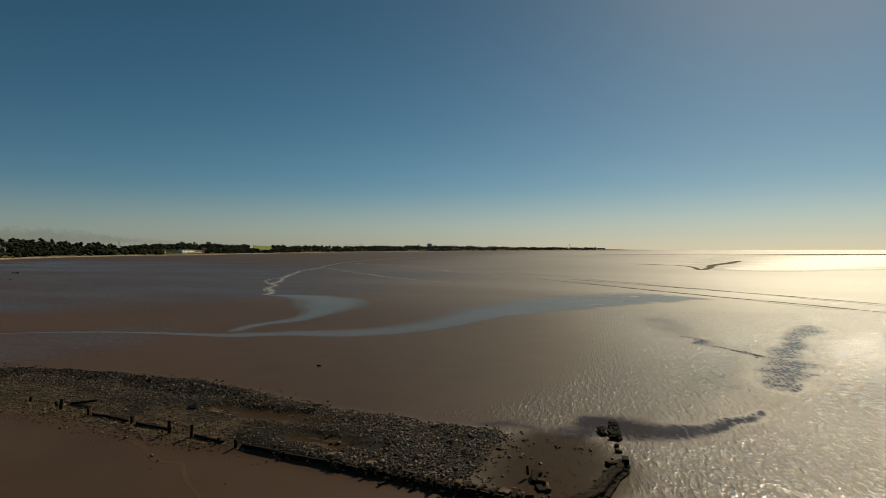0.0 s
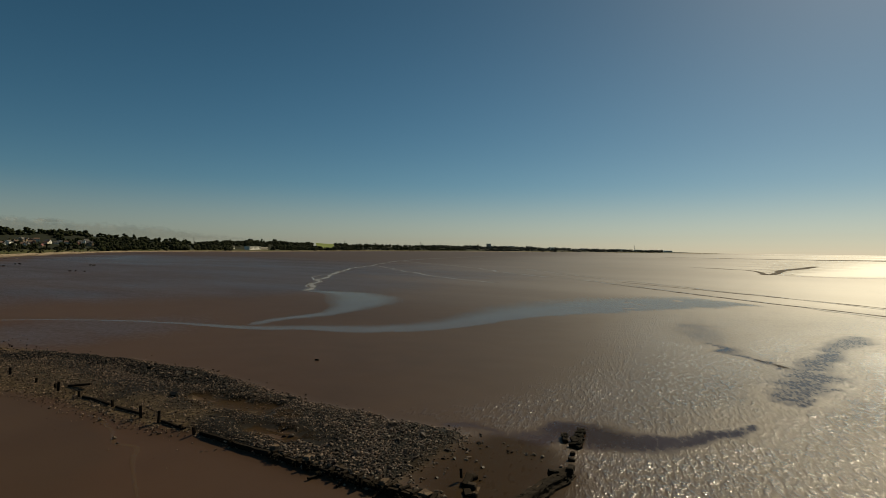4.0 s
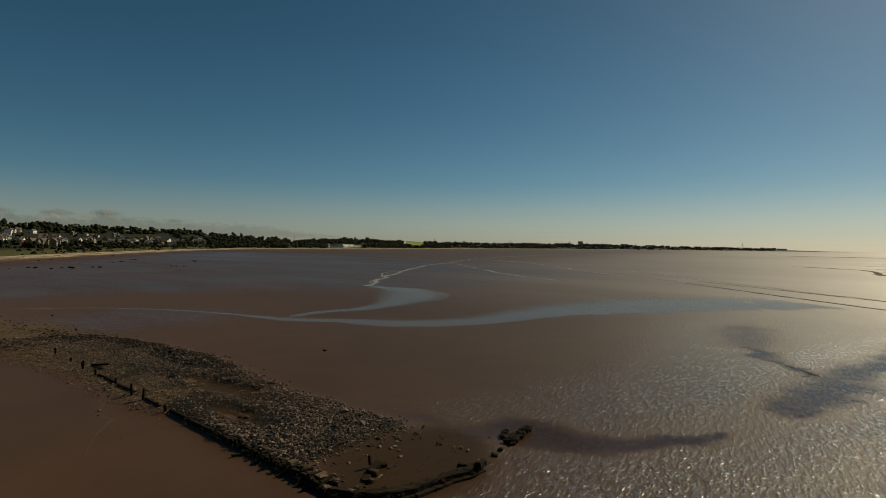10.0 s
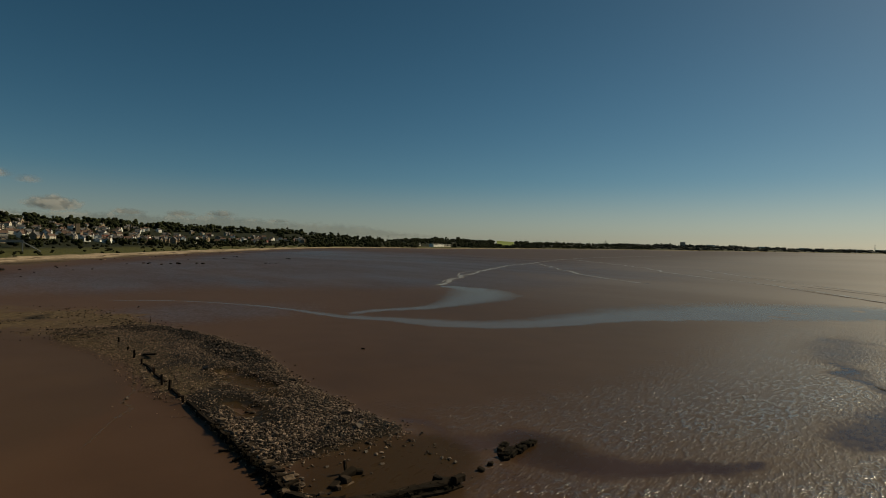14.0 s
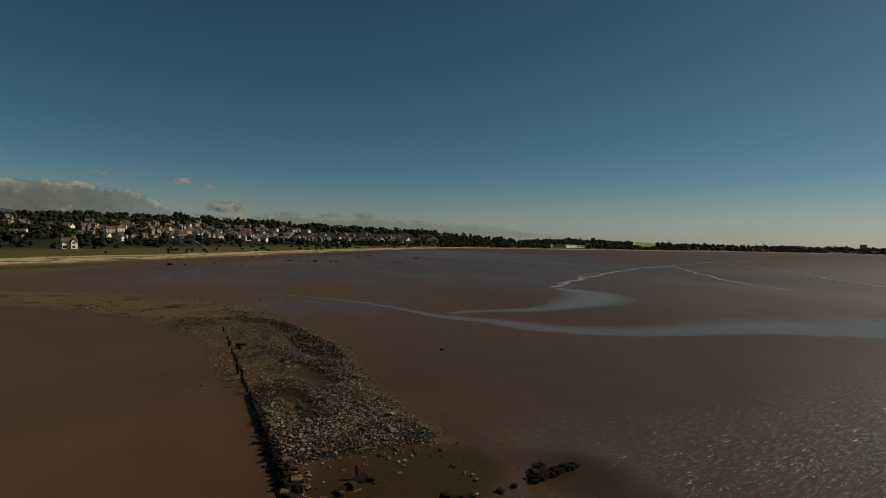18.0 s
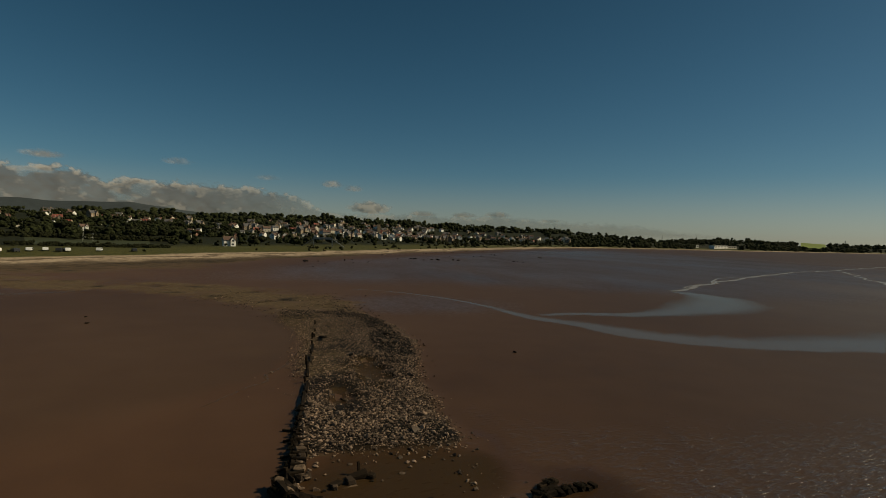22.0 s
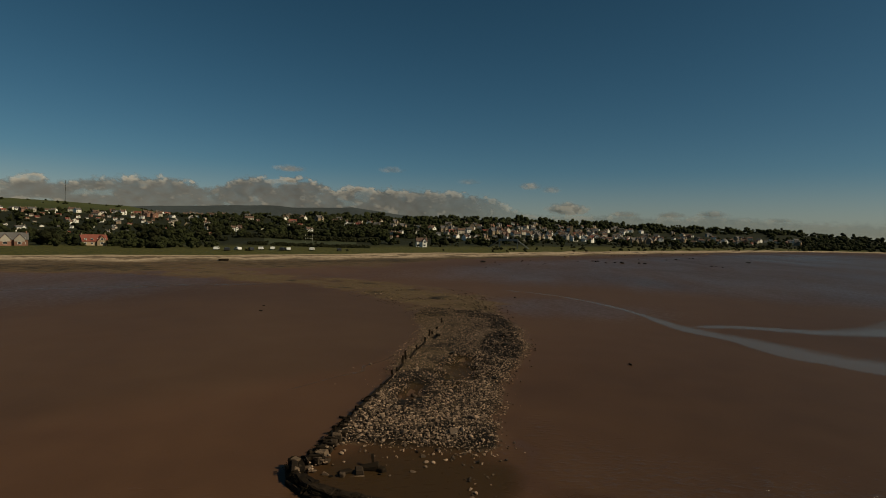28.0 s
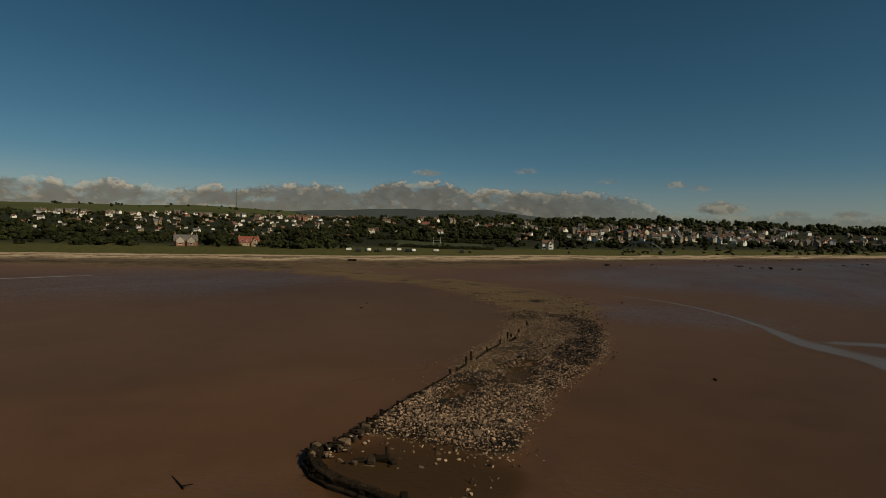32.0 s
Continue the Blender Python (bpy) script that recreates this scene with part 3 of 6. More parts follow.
def ribbon(name, label, category, points, mat, lift=0.012, step=1.0, ragged=0.12, seed=0.0, feather=False):
    """A stream or pool along a line of (x, y, width), shallow at its edges; with feather, thinning out over its left side."""
    p = spline(points, step)
    way = np.gradient(p[:, :2], axis=0)
    way /= np.linalg.norm(way, axis=1)[:, None] + 1e-9
    side = np.stack([-way[:, 1], way[:, 0]], -1)
    spans = np.linspace(-1, 1, 9)
    width = np.maximum(p[:, 2], 0.1)[:, None] * 0.62 * (1 + ragged * wobble(p[:, 0], p[:, 1], 0.5, seed)[:, None])
    xy = p[:, None, :2] + side[:, None] * (width * spans)[..., None]
    z = np.maximum(mud_z(xy[..., 0], xy[..., 1]), -0.02) * smoothstep(900, 300, np.hypot(xy[..., 0], xy[..., 1])) + lift
    depth = (1 - np.abs(spans) ** 1.6)[None] * 1.15 * np.minimum(1, np.minimum(np.arange(len(p)), np.arange(len(p))[::-1]) / 3.0)[:, None]
    if feather:
        depth *= (np.minimum(1, (1 + spans) * 4) * (1 - smoothstep(-0.35, 1, spans)) / np.maximum(1 - np.abs(spans) ** 1.6, 0.05))[None]
    verts = np.concatenate([xy, z[..., None]], -1)
    me = mesh_from(name, verts, quad_grid(9, len(p)), mat, True, [("depth", depth)])
    return tagged(new(name, me), label, category, kind="structure")


ribbon("water_stream", "shallow winding stream on the mud, reflecting sky", "stream",
       [(-104, 30, 0.7), (-97, 41, 0.9), (-85, 50, 1.2), (-73, 55, 1.8), (-62, 58.5, 4), (-54, 64.5, 6), (-46, 69.5, 8.5), (-41, 79, 9),
        (-40, 95, 14), (-37, 112, 23), (-27, 137, 30), (-8, 160, 26)], STREAM, seed=1, feather=True)
ribbon("water_bend", "pale shallow bend of the stream on bare mud", "stream",
       [(-63, 59, 2.5), (-65, 67, 3.2), (-64, 77, 5), (-68, 89, 10), (-75, 101, 17), (-85, 110, 14), (-95, 112.5, 8), (-104, 111.5, 3)], STREAM, lift=0.02, seed=2)
for k, (points, width) in enumerate((([(-103, 110), (-107, 115), (-121, 130), (-143, 158), (-192, 227), (-224, 286), (-283, 399), (-335, 549), (-380, 760)], 2.4),
                                     ([(-106, 120), (-118, 124), (-128, 141), (-150, 160), (-180, 214)], 1.3),
                                     ([(-215, 282), (-136, 214), (-106, 193), (-77, 179)], 2.2),
                                     ([(-283, 399), (-169, 316), (-108, 255), (-52, 214), (-5, 167), (30, 132)], 1.9),
                                     ([(-130, 320), (-80, 262), (-20, 205), (25, 160), (70, 120)], 1.3))):
    rng = random.Random(k)
    zig = [(x + rng.uniform(-1, 1) * width * 0.7, y + rng.uniform(-1, 1) * width * 0.7, width * rng.uniform(0.5, 1.4)) for x, y, *_ in spline([(a, b, 0) for a, b in points], 7.0)]
    ribbon("water_riffle", "bright rippled trickle winding over the mud flat", "stream", zig, RIFFLE, lift=0.03 + 0.004 * k, step=3.0, ragged=0.4, seed=k)
ribbon("water_scour_pool", "dark still scour pool beside broken timber wreckage", "pool",
       SCOUR[:5], POOL, seed=5)
ribbon("water_jetty_pool", "shallow muddy pool inside the jetty's curved end", "pool",
       BASIN, BASIN_WATER, step=0.5, seed=7)
ribbon("water_bank_pool", "small rain-brown puddle among jetty stones", "pool", [(-35, 29.8, 1.5), (-31, 30.9, 4.6), (-26.5, 31.2, 4.6), (-22, 30.8, 1.5)], BASIN_WATER, lift=0.02, step=0.4, seed=8)
ribbon("water_bank_pool", "small rain-brown puddle among jetty stones", "pool", [(-25, 28, 0.8), (-22.5, 28.3, 2.8), (-20, 28.4, 2.6), (-18, 28.2, 0.6)], BASIN_WATER, lift=0.02, step=0.4, seed=9)
ribbon("water_edge", "thin wet line where two sheets of mud meet", "mud edge", [(-38, 24.3, 0.2), (-31.8, 23.3, 0.35), (-29, 22.1, 0.4), (-27, 22.4, 0.3), (-24.9, 21, 0.35), (-20, 18.6, 0.2)], EDGE, lift=0.015, step=0.4, ragged=0.6, seed=12)
ribbon("water_strand", "pale shallow water lying off the beach", "water", [(-38, -99, 1.0), (-50.5, -89.5, 2.4), (-60, -86, 2.0), (-70, -82, 1.2)], RIFFLE, lift=0.03, step=1.5, ragged=0.5, seed=13)
ribbon("water_lagoon", "thin sheet of water beside the gravel spit", "water", [(-60, -58, 1.0), (-69, -51, 2.5), (-76, -43, 4), (-84, -35, 3), (-90, -26, 4), (-96, -16, 1.5)], EDGE, lift=0.02, step=1.5, ragged=0.5, seed=14)
for points in ([(0, 372, 20), (14, 362, 46), (40, 395, 90), (90, 520, 190), (170, 760, 330), (300, 1000, 520), (520, 1200, 600)],
               [(-20, 1500, 60), (120, 1560, 150), (400, 1750, 260), (900, 1900, 420), (1600, 2000, 600)],
               [(-60, 2600, 120), (300, 2700, 500), (1200, 3000, 1100), (2600, 3100, 1500)]):
    ribbon("water_tide_channel", "broad sheet of tidal water glittering in the sun", "water", points, SHALLOWS, lift=0.06, step=12.0, ragged=0.3, seed=len(points))
for points in ([(-34, 424, 2), (-18, 436, 4), (-6, 405, 3), (0, 352, 5), (5, 385, 4), (8, 445, 7), (22, 520, 9), (36, 620, 5)],
               [(-60, 470, 2), (-36, 452, 5), (-16, 438, 4)],
               [(-200, 1150, 20), (60, 1180, 90), (380, 1400, 160), (900, 1500, 200), (1500, 1500, 200)]):
    ribbon("mud_channel", "dark muddy creek winding over the bright flat", "creek", points, CREEK_AND_SHADE, lift=0.10, step=6.0, ragged=0.4, seed=3)
# flat dark ribbons: the shaded faces of low mud steps, painted in
for points in ([(-48, 206, 0.5), (-18, 178, 1.1), (3, 158, 1.2), (17, 147, 1.2), (34, 131, 1.0), (50, 118, 0.6)],
               [(-50, 223, 0.5), (-22, 201, 0.8), (2, 181, 0.9), (18, 169, 0.9), (45, 145, 0.6)]):
    ribbon("mud_scarp", "flat dark strip painting a mud step's shade along a trickle", "mud edge", points, CREEK_AND_SHADE, lift=0.05, step=1.5, ragged=0.6, seed=4)
ribbon("mud_scarp", "short broken strip painting a mud step's shade on the flat", "mud edge", [(3.0, 76.8, 0.1), (3.8, 75.8, 0.4), (4.8, 74.8, 0.15), (6.0, 73.4, 0.34), (7.2, 72.0, 0.1)], CREEK_AND_SHADE, lift=0.05, step=0.4, ragged=0.8, seed=5)

# ---- the land behind the shore ----
HILL = [(-200, 20), (-160, 20), (-140, 22), (-125, 24), (-112, 27), (-100, 29), (-88, 36), (-78, 35), (-70, 30), (-62, 22), (-56, 9), (-51, 17), (-45, 11), (-36, 10), (-28, 12), (-20, 9), (-14, 5), (10, 2)]


def land_z(x, y, d=None):
    x, y = np.asarray(x, float), np.asarray(y, float)
    if d is None:
        d, _ = line_distance(x, y, SHORE)
    bearing = np.degrees(np.arctan2(x, y))
    bearing = np.where(bearing > 60, bearing - 360, bearing)
    top = np.interp(bearing, [b for b, _ in HILL], [h for _, h in HILL])
    z = 1.2 * smoothstep(0, 24, d) + 1.3 * smoothstep(24, 60, d) + top * smoothstep(0, 1, (d - 70) / np.interp(bearing, [-75, -56], [550, 210])) + 0.35 * wobble(x, y, 0.05) * smoothstep(10, 80, d)
    far_hill = np.interp(bearing, [-175, -160, -149, -142, -138, -134, -131, -129, -124, -118], [26, 31, 35, 36.5, 41.2, 38.5, 34.6, 34.0, 8, 0]) * smoothstep(600, 1500, d)
    return np.where(d < 0, np.maximum(0.12 * d, -1.5), z + far_hill)


bearings = np.radians(np.linspace(-205, 8, 620))
radii = np.geomspace(95, 4700, 210)
B, RR = np.meshgrid(bearings, radii)
LX, LY = 15 + RR * np.sin(B), 25 + RR * np.cos(B)
ld, _ = line_distance(LX, LY, SHORE)
keep = ld > -30
LZ = land_z(LX, LY, ld)
faces = quad_grid(620, 210)
faces = faces[keep.ravel()[faces].any(1)]
land_mesh = mesh_from("land", np.stack([LX, LY, LZ], -1), faces[:, ::-1], LAND, True,
                      [("inland", np.clip(ld, -30, 900)), ("hill", smoothstep(60, 120, ld))])
tagged(new("land", land_mesh), "shingle beach, turf bank and green fields behind the shore", "shore", kind="structure")


def moor():
    """Low fells on the skyline, distance haze painted blue-green into their colour."""
    b = np.radians(np.linspace(-165, -88, 180))
    r = np.linspace(3500, 4050, 14)
    bb, rr = np.meshgrid(b, r)
    deg = np.degrees(bb)
    crest = np.interp(deg, [-150, -140, -131, -125.6, -121, -116.5, -114.7, -112, -108.5, -105.7, -103, -98, -92], [0.4, 0.9, 1.45, 1.82, 2.05, 2.25, 2.12, 2.17, 2.32, 1.98, 1.7, 1.2, 0.7])
    top = 16.5 + 4050 * np.tan(np.radians(crest)) + 2.5 * wobble(deg, deg, 0.8)
    z = top * np.sin(np.clip((rr - 3500) / 550, 0, 1) * math.pi / 2) - 4
    m = plain("hazed_moorland", (0.036, 0.046, 0.050), 0.95, 0, 0.35, 0.01, 0.0)
    tagged(new("distant_moor", mesh_from("distant_moor", np.stack([rr * np.sin(bb), rr * np.cos(bb), z], -1), quad_grid(180, 14)[:, ::-1], m, True)),
           "low heather moor on the far skyline", "hill", kind="structure")


moor()

# ---- rubble of the old jetty ----


def ico(level):
    bm = bmesh.new()
    bmesh.ops.create_icosphere(bm, subdivisions=level, radius=1.0)
    v = np.array([v.co[:] for v in bm.verts])
    f = np.array([[w.index for w in face.verts] for face in bm.faces])
    bm.free()
    return v, f


ICO1, ICO2, ICO3 = ico(1), ico(2), ico(3)


def rough_stone(rng, shape=ICO2, flat=1.0):
    """One angular stone of unit size: a sphere cut by a few random planes."""
    v = shape[0].copy()
    for _ in range(9):
        n = rng.normal(size=3)
        n /= np.linalg.norm(n)
        cut = rng.uniform(0.38, 0.8)
        over = v @ n - cut
        v -= np.clip(over, 0, None)[:, None] * n
    v *= np.array([rng.uniform(1.0, 1.55), rng.uniform(0.62, 1.0), flat * rng.uniform(0.5, 0.85)])
    return v


stone_rng = np.random.default_rng(5)
STONE_FORMS = [rough_stone(stone_rng) for _ in range(24)]
STONE_SMALL = [rough_stone(stone_rng, ICO1) for _ in range(16)]


def place_stones(rng, n, xlo, xhi, ylo, yhi, size, chance):
    """Random stones (x, y, size) kept where chance(x, y) allows."""
    x, y = rng.uniform(xlo, xhi, n), rng.uniform(ylo, yhi, n)
    keep = rng.random(n) < chance(x, y)
    x, y = x[keep], y[keep]
    return np.stack([x, y, size * np.exp(rng.normal(0, 0.36, len(x)))], -1)


def hollow_mask(x, y):
    return 0.93 * hollow_shape(x, y)


def coarse_chance(x, y):
    """Dense along the seaward side and the near end, thin on the landward crest."""
    h = np.clip(bank_height(x, y) * 4, 0, 1)
    side = smoothstep(-3.0, 1.0, y - (31.4 + 1.0 * np.sin(x * 0.3) + 1.2 * smoothstep(-36, -50, x)))
    near = smoothstep(-25, -18, x)
    rim = smoothstep(-53, -60, x) * smoothstep(24, 28, y)
    return h * np.clip(0.07 + 0.93 * np.maximum.reduce([side, near, 0.8 * rim]), 0, 1) * np.clip(0.78 + 0.6 * wobble(x, y, 0.75, 8.0) + 0.35 * wobble(x, y, 2.1, 5.0), 0.06, 1) * (1 - hollow_mask(x, y))


def fine_chance(x, y):
    return np.clip(bank_height(x, y) * 8, 0, 1) * (1 - 0.9 * hollow_mask(x, y)) * smoothstep(-14, -24, x) * (1 - 0.8 * coarse_chance(x, y))


def fringe_chance(x, y):
    """Strays on the mud round the bank."""
    edge = bank_edge(x)
    right = 0.45 * np.exp(-np.clip(y - edge, 0, 9) / 0.4) * (y > edge - 1.5)
    end = np.exp(-np.clip(x - BANK_NEAR, 0, 9) / 0.7) * (x > -12) * (y > 26.5) * (y < 36.5)
    left = np.exp(-np.clip(25.0 - y, 0, 9) / 0.8) * (y < 25.0) * (x < -22)
    return np.clip(np.maximum.reduce([right, end * 0.5, left * 0.8]), 0, 1) * (x > -68)


def spit_chance(x, y):
    return spit_mask(x, y) * np.clip(0.35 + 0.8 * wobble(x, y, 0.3, 6.0), 0.02, 1) * smoothstep(-104, -70, x)


def weed_cover(x, y):
    """Wrack grows on the seaward half towards the shore end, and thins out at the very edge."""
    inner = smoothstep(30.5, 32.6, y) * (1 - 0.8 * smoothstep(-1.6, -0.5, y - bank_edge(x)))
    return np.clip(0.85 * smoothstep(-25, -36, x) * inner + 0.75 * smoothstep(-54, -60, x) + 0.5 * wobble(x, y, 0.8, 3.0) * smoothstep(-18, -34, x)
                   + 0.12 * wobble(x, y, 2.0, 1.0), 0, 1)


def joined_stones(name, label, rows, forms, faces, seed, bury=0.08):
    rng = np.random.default_rng(seed)
    n, k = len(rows), len(forms[0])
    pick = rng.integers(0, len(forms), n)
    base = np.array(forms)[pick] * rows[:, 2][:, None, None]
    a = rng.uniform(0, 2 * np.pi, n)
    tilt = rng.normal(0, 0.4, n)
    c, s = np.cos(a)[:, None], np.sin(a)[:, None]
    ct, st = np.cos(tilt)[:, None], np.sin(tilt)[:, None]
    y1, z1 = base[..., 1] * ct - base[..., 2] * st, base[..., 1] * st + base[..., 2] * ct
    x2, y2 = base[..., 0] * c - y1 * s, base[..., 0] * s + y1 * c
    z0 = mud_z(rows[:, 0], rows[:, 1]) + rows[:, 2] * (0.55 - bury)
    verts = np.stack([x2 + rows[:, 0][:, None], y2 + rows[:, 1][:, None], z1 + z0[:, None]], -1)
    f = (faces[None] + (np.arange(n) * k)[:, None, None]).reshape(-1, 3)
    weed = np.repeat(weed_cover(rows[:, 0], rows[:, 1]) * (0.15 + 1.3 * rng.random(n)), k)
    me = mesh_from(name, verts, f, STONE, False, [("weed", weed)])
    return tagged(new(name, me), label, "stones", kind="stuff")


rng = np.random.default_rng(11)
coarse = place_stones(rng, 96000, -68, -10.5, 20.5, 38, 0.060, coarse_chance)
fine = place_stones(rng, 36000, -69, -12, 19.5, 38, 0.046, fine_chance)
fringe = place_stones(rng, 6500, -68, -4, 20.5, 40, 0.075, fringe_chance)
spit_rows = place_stones(rng, 9000, -105, -60, 0, 40, 0.085, spit_chance)
near_end = coarse[:, 0] > -13.2
inner = coarse[:, 0] < -20
joined_stones("rubble", "pale angular rubble stones heaped on the ruined jetty", coarse[~near_end & ~inner], STONE_FORMS, ICO2[1], 1)
joined_stones("inner_rubble", "weedy angular rubble stones on the jetty's landward half", coarse[inner], STONE_SMALL, ICO1[1], 6)
loose = coarse[near_end][:380]
joined_stones("end_rubble", "loose stones between those at the jetty's seaward end", coarse[near_end][380:], STONE_SMALL, ICO1[1], 7)
joined_stones("pebbles", "small brown stones and gravel between jetty rubble", fine, STONE_SMALL, ICO1[1], 2)
joined_stones("stray_stones", "scattered stones on the mud around the jetty", fringe, STONE_SMALL, ICO1[1], 3)
joined_stones("spit_stones", "weedy small stones on the gravel spit", spit_rows, STONE_SMALL, ICO1[1], 4)

# single larger stones that stand out
STONE_MESHES = []
for k in range(8):
    STONE_MESHES.append(mesh_from("stone", STONE_FORMS[k], ICO2[1], STONE, False, [("weed", np.zeros(len(STONE_FORMS[k])))]))
STONE_DARK = [mesh_from("weedy_stone", STONE_FORMS[k + 8], ICO2[1], STONE, False, [("weed", np.full(len(STONE_FORMS[k]), 0.9))]) for k in range(3)]


def lone_stone(x, y, size, k, dark=False, name="boulder"):
    ob = new(name, (STONE_DARK[k % 3] if dark else STONE_MESHES[k % 8]))
    ob.matrix_basis = pose(x, y, float(mud_z(x, y)) + size * 0.25, 0, 0, 47 * k) @ Matrix.Diagonal((size, size, size, 1))
    return tagged(ob, "dark weed-covered boulder lying on wet mud" if dark else "pale angular boulder lying on wet mud", "boulder")


# loose stones on the flat and along the bank, and smaller ones in the basin (x, y, size, weedy)
BANK_STONES = ((-34.3, 29.4, 0.42, True), (-36.3, 46.8, 0.22, True), (-56.7, -2.9, 0.25, True), (-62, -5.2, 0.18, True), (-89.3, 33.7, 0.28, True), (-20.6, 28.6, 0.26, False),
               (-45, 33.8, 0.4, True), (-40, 34.3, 0.38, True), (-26.5, 34.2, 0.34, True), (-16.2, 33.4, 0.3, False), (-13.2, 32.6, 0.32, False))
BASIN_STONES = ((-10.2, 34.5, 0.22, True), (-10.7, 31.0, 0.17, True), (-10.2, 31.4, 0.22, False), (-9.6, 31.7, 0.26, False), (-9.6, 32.1, 0.2, False), (-9.0, 31.8, 0.19, False),
                (-8.3, 31.3, 0.22, False), (-10.1, 32.7, 0.19, False), (-11.1, 32.1, 0.24, False), (-11.9, 31.2, 0.22, False), (-7.6, 29.7, 0.14, True), (-7.6, 30.2, 0.15, False),
                (-9.6, 26.9, 0.24, False), (-10.1, 27.8, 0.14, False), (-9.7, 28.7, 0.19, False), (-8.6, 27.4, 0.13, False), (-8.1, 27.0, 0.14, False), (-7.0, 27.0, 0.24, False),
                (-6.8, 27.4, 0.16, True), (-5.0, 30.3, 0.24, False))
for k, (x, y, size, dark) in enumerate(BANK_STONES):
    lone_stone(x, y, size, k, dark)
for k, (x, y, size, dark) in enumerate(BASIN_STONES):
    lone_stone(x, y, size * 0.72, k, dark)

# ---- timber and blocks of the jetty wall ----


def log_mesh(length, width, height, seed, segments=8):
    """A worn squared beam along x, waney and split at the ends."""
    r = random.Random(seed)
    bm = bmesh.new()
    rings = []
    for i in range(segments + 1):
        x = length * (i / segments - 0.5)
        ring = []
        for dy, dz in ((-0.5, 0.12), (-0.38, 0.0), (0.38, 0.0), (0.5, 0.12), (0.5, 0.88), (0.36, 1.0), (-0.36, 1.0), (-0.5, 0.88)):
            ring.append(bm.verts.new((x + r.uniform(-0.03, 0.03) * length / segments * 4, width * (dy + r.uniform(-0.07, 0.07)),
                                      height * (dz + r.uniform(-0.08, 0.05)))))
        rings.append(ring)
    for a, b in zip(rings[:-1], rings[1:]):
        for i in range(8):
            bm.faces.new((a[i], b[i], b[(i + 1) % 8], a[(i + 1) % 8]))
    bm.faces.new(rings[0][::-1]), bm.faces.new(rings[-1])
    bmesh.ops.recalc_face_normals(bm, faces=bm.faces[:])
    return bm


def post_mesh(height, width, seed):
    bm = log_mesh(height, width, width, seed, 5)
    bmesh.ops.rotate(bm, verts=bm.verts, cent=(0, 0, 0), matrix=Matrix.Rotation(radians(90), 3, "Y"))
    bmesh.ops.translate(bm, verts=bm.verts, vec=(-width / 2, 0, height / 2))
    return bm


def weed_mesh(radius, height, seed):
    """A hanging tuft of wrack: many thin drooping blades on a low mound."""
    r = random.Random(seed)
    bm = bmesh.new()
    for _ in range(46):
        a, d = r.uniform(0, 6.283), radius * math.sqrt(r.random())
        base = Vector((d * math.cos(a), d * math.sin(a), height * (1 - (d / radius) ** 2)))
        out = Vector((math.cos(a + r.uniform(-0.8, 0.8)), math.sin(a + r.uniform(-0.8, 0.8)), 0))
        side = Vector((-out.y, out.x, 0)) * r.uniform(0.012, 0.03)
        length = r.uniform(0.06, 0.20)
        tip = base + out * length - Vector((0, 0, r.uniform(0.0, 0.7) * base.z))
        mid = (base + tip) / 2 + Vector((0, 0, r.uniform(0.03, 0.10)))
        v = [bm.verts.new(p) for p in (base - side, base + side, mid + side, mid - side, tip)]
        bm.faces.new((v[0], v[1], v[2], v[3])), bm.faces.new((v[3], v[2], v[4]))
    mound = bmesh.ops.create_icosphere(bm, subdivisions=2, radius=1.0)["verts"]
    for v in mound:
        k = 1 + 0.45 * noise.noise(v.co * 2.6 + Vector((seed, 0, 0)))
        v.co = Vector((v.co.x * radius * 0.8 * k, v.co.y * radius * 0.8 * k, max(v.co.z, -0.1) * height * 0.7 * k))
    return bm


# the wall: long squared beams on edge, stone blocks behind them, posts in front
wall = thing("jetty_wall", pose(0, 25.7, 0), "ruined timber jetty wall with posts, blocks and hanging wrack", "jetty")
wall_rng = random.Random(3)
x = -25.6
k = 0
while x < -7.6:
    length = min(wall_rng.uniform(2.6, 4.0), -6.9 - x)
    low = 0.46 if x < -16 else 0.48
    part("beam", log_mesh(length, 0.24, low, k, 7), TIMBER, wall, m=pose(x + length / 2, wall_rng.uniform(-0.06, 0.06), -0.09, 0, wall_rng.uniform(-1.5, 1.5), wall_rng.uniform(-1.2, 1.2)))
    x += length + 0.05
    k += 1
# big squared blocks lie crosswise behind the planks; timbers are added to darken the gaps
for i, x in enumerate((-19.3, -18.4, -17.4, -16.6, -15.9, -14.9, -14.1, -13.2, -12.2, -11.2, -10.4, -9.7, -8.7)):
    size = (wall_rng.uniform(0.34, 0.55), wall_rng.uniform(0.4, 0.62), wall_rng.uniform(0.26, 0.38))
    part("block", box(size, bevel=0.05, jitter=0.09, seed=i), BLOCK, wall,
         m=pose(x, 0.45 + wall_rng.uniform(-0.1, 0.1), 0.08 + (0.12 if i % 3 == 0 else 0.0), wall_rng.uniform(-9, 9), wall_rng.uniform(-6, 6), wall_rng.uniform(-16, 16)))
    part("cross_timber", log_mesh(wall_rng.uniform(0.7, 1.0), 0.2, 0.26, 400 + i, 4), TIMBER, wall,
         m=pose(x + 0.5, 0.35, 0.22, wall_rng.uniform(-8, 8), wall_rng.uniform(-8, 8), 90 + wall_rng.uniform(-15, 15)))
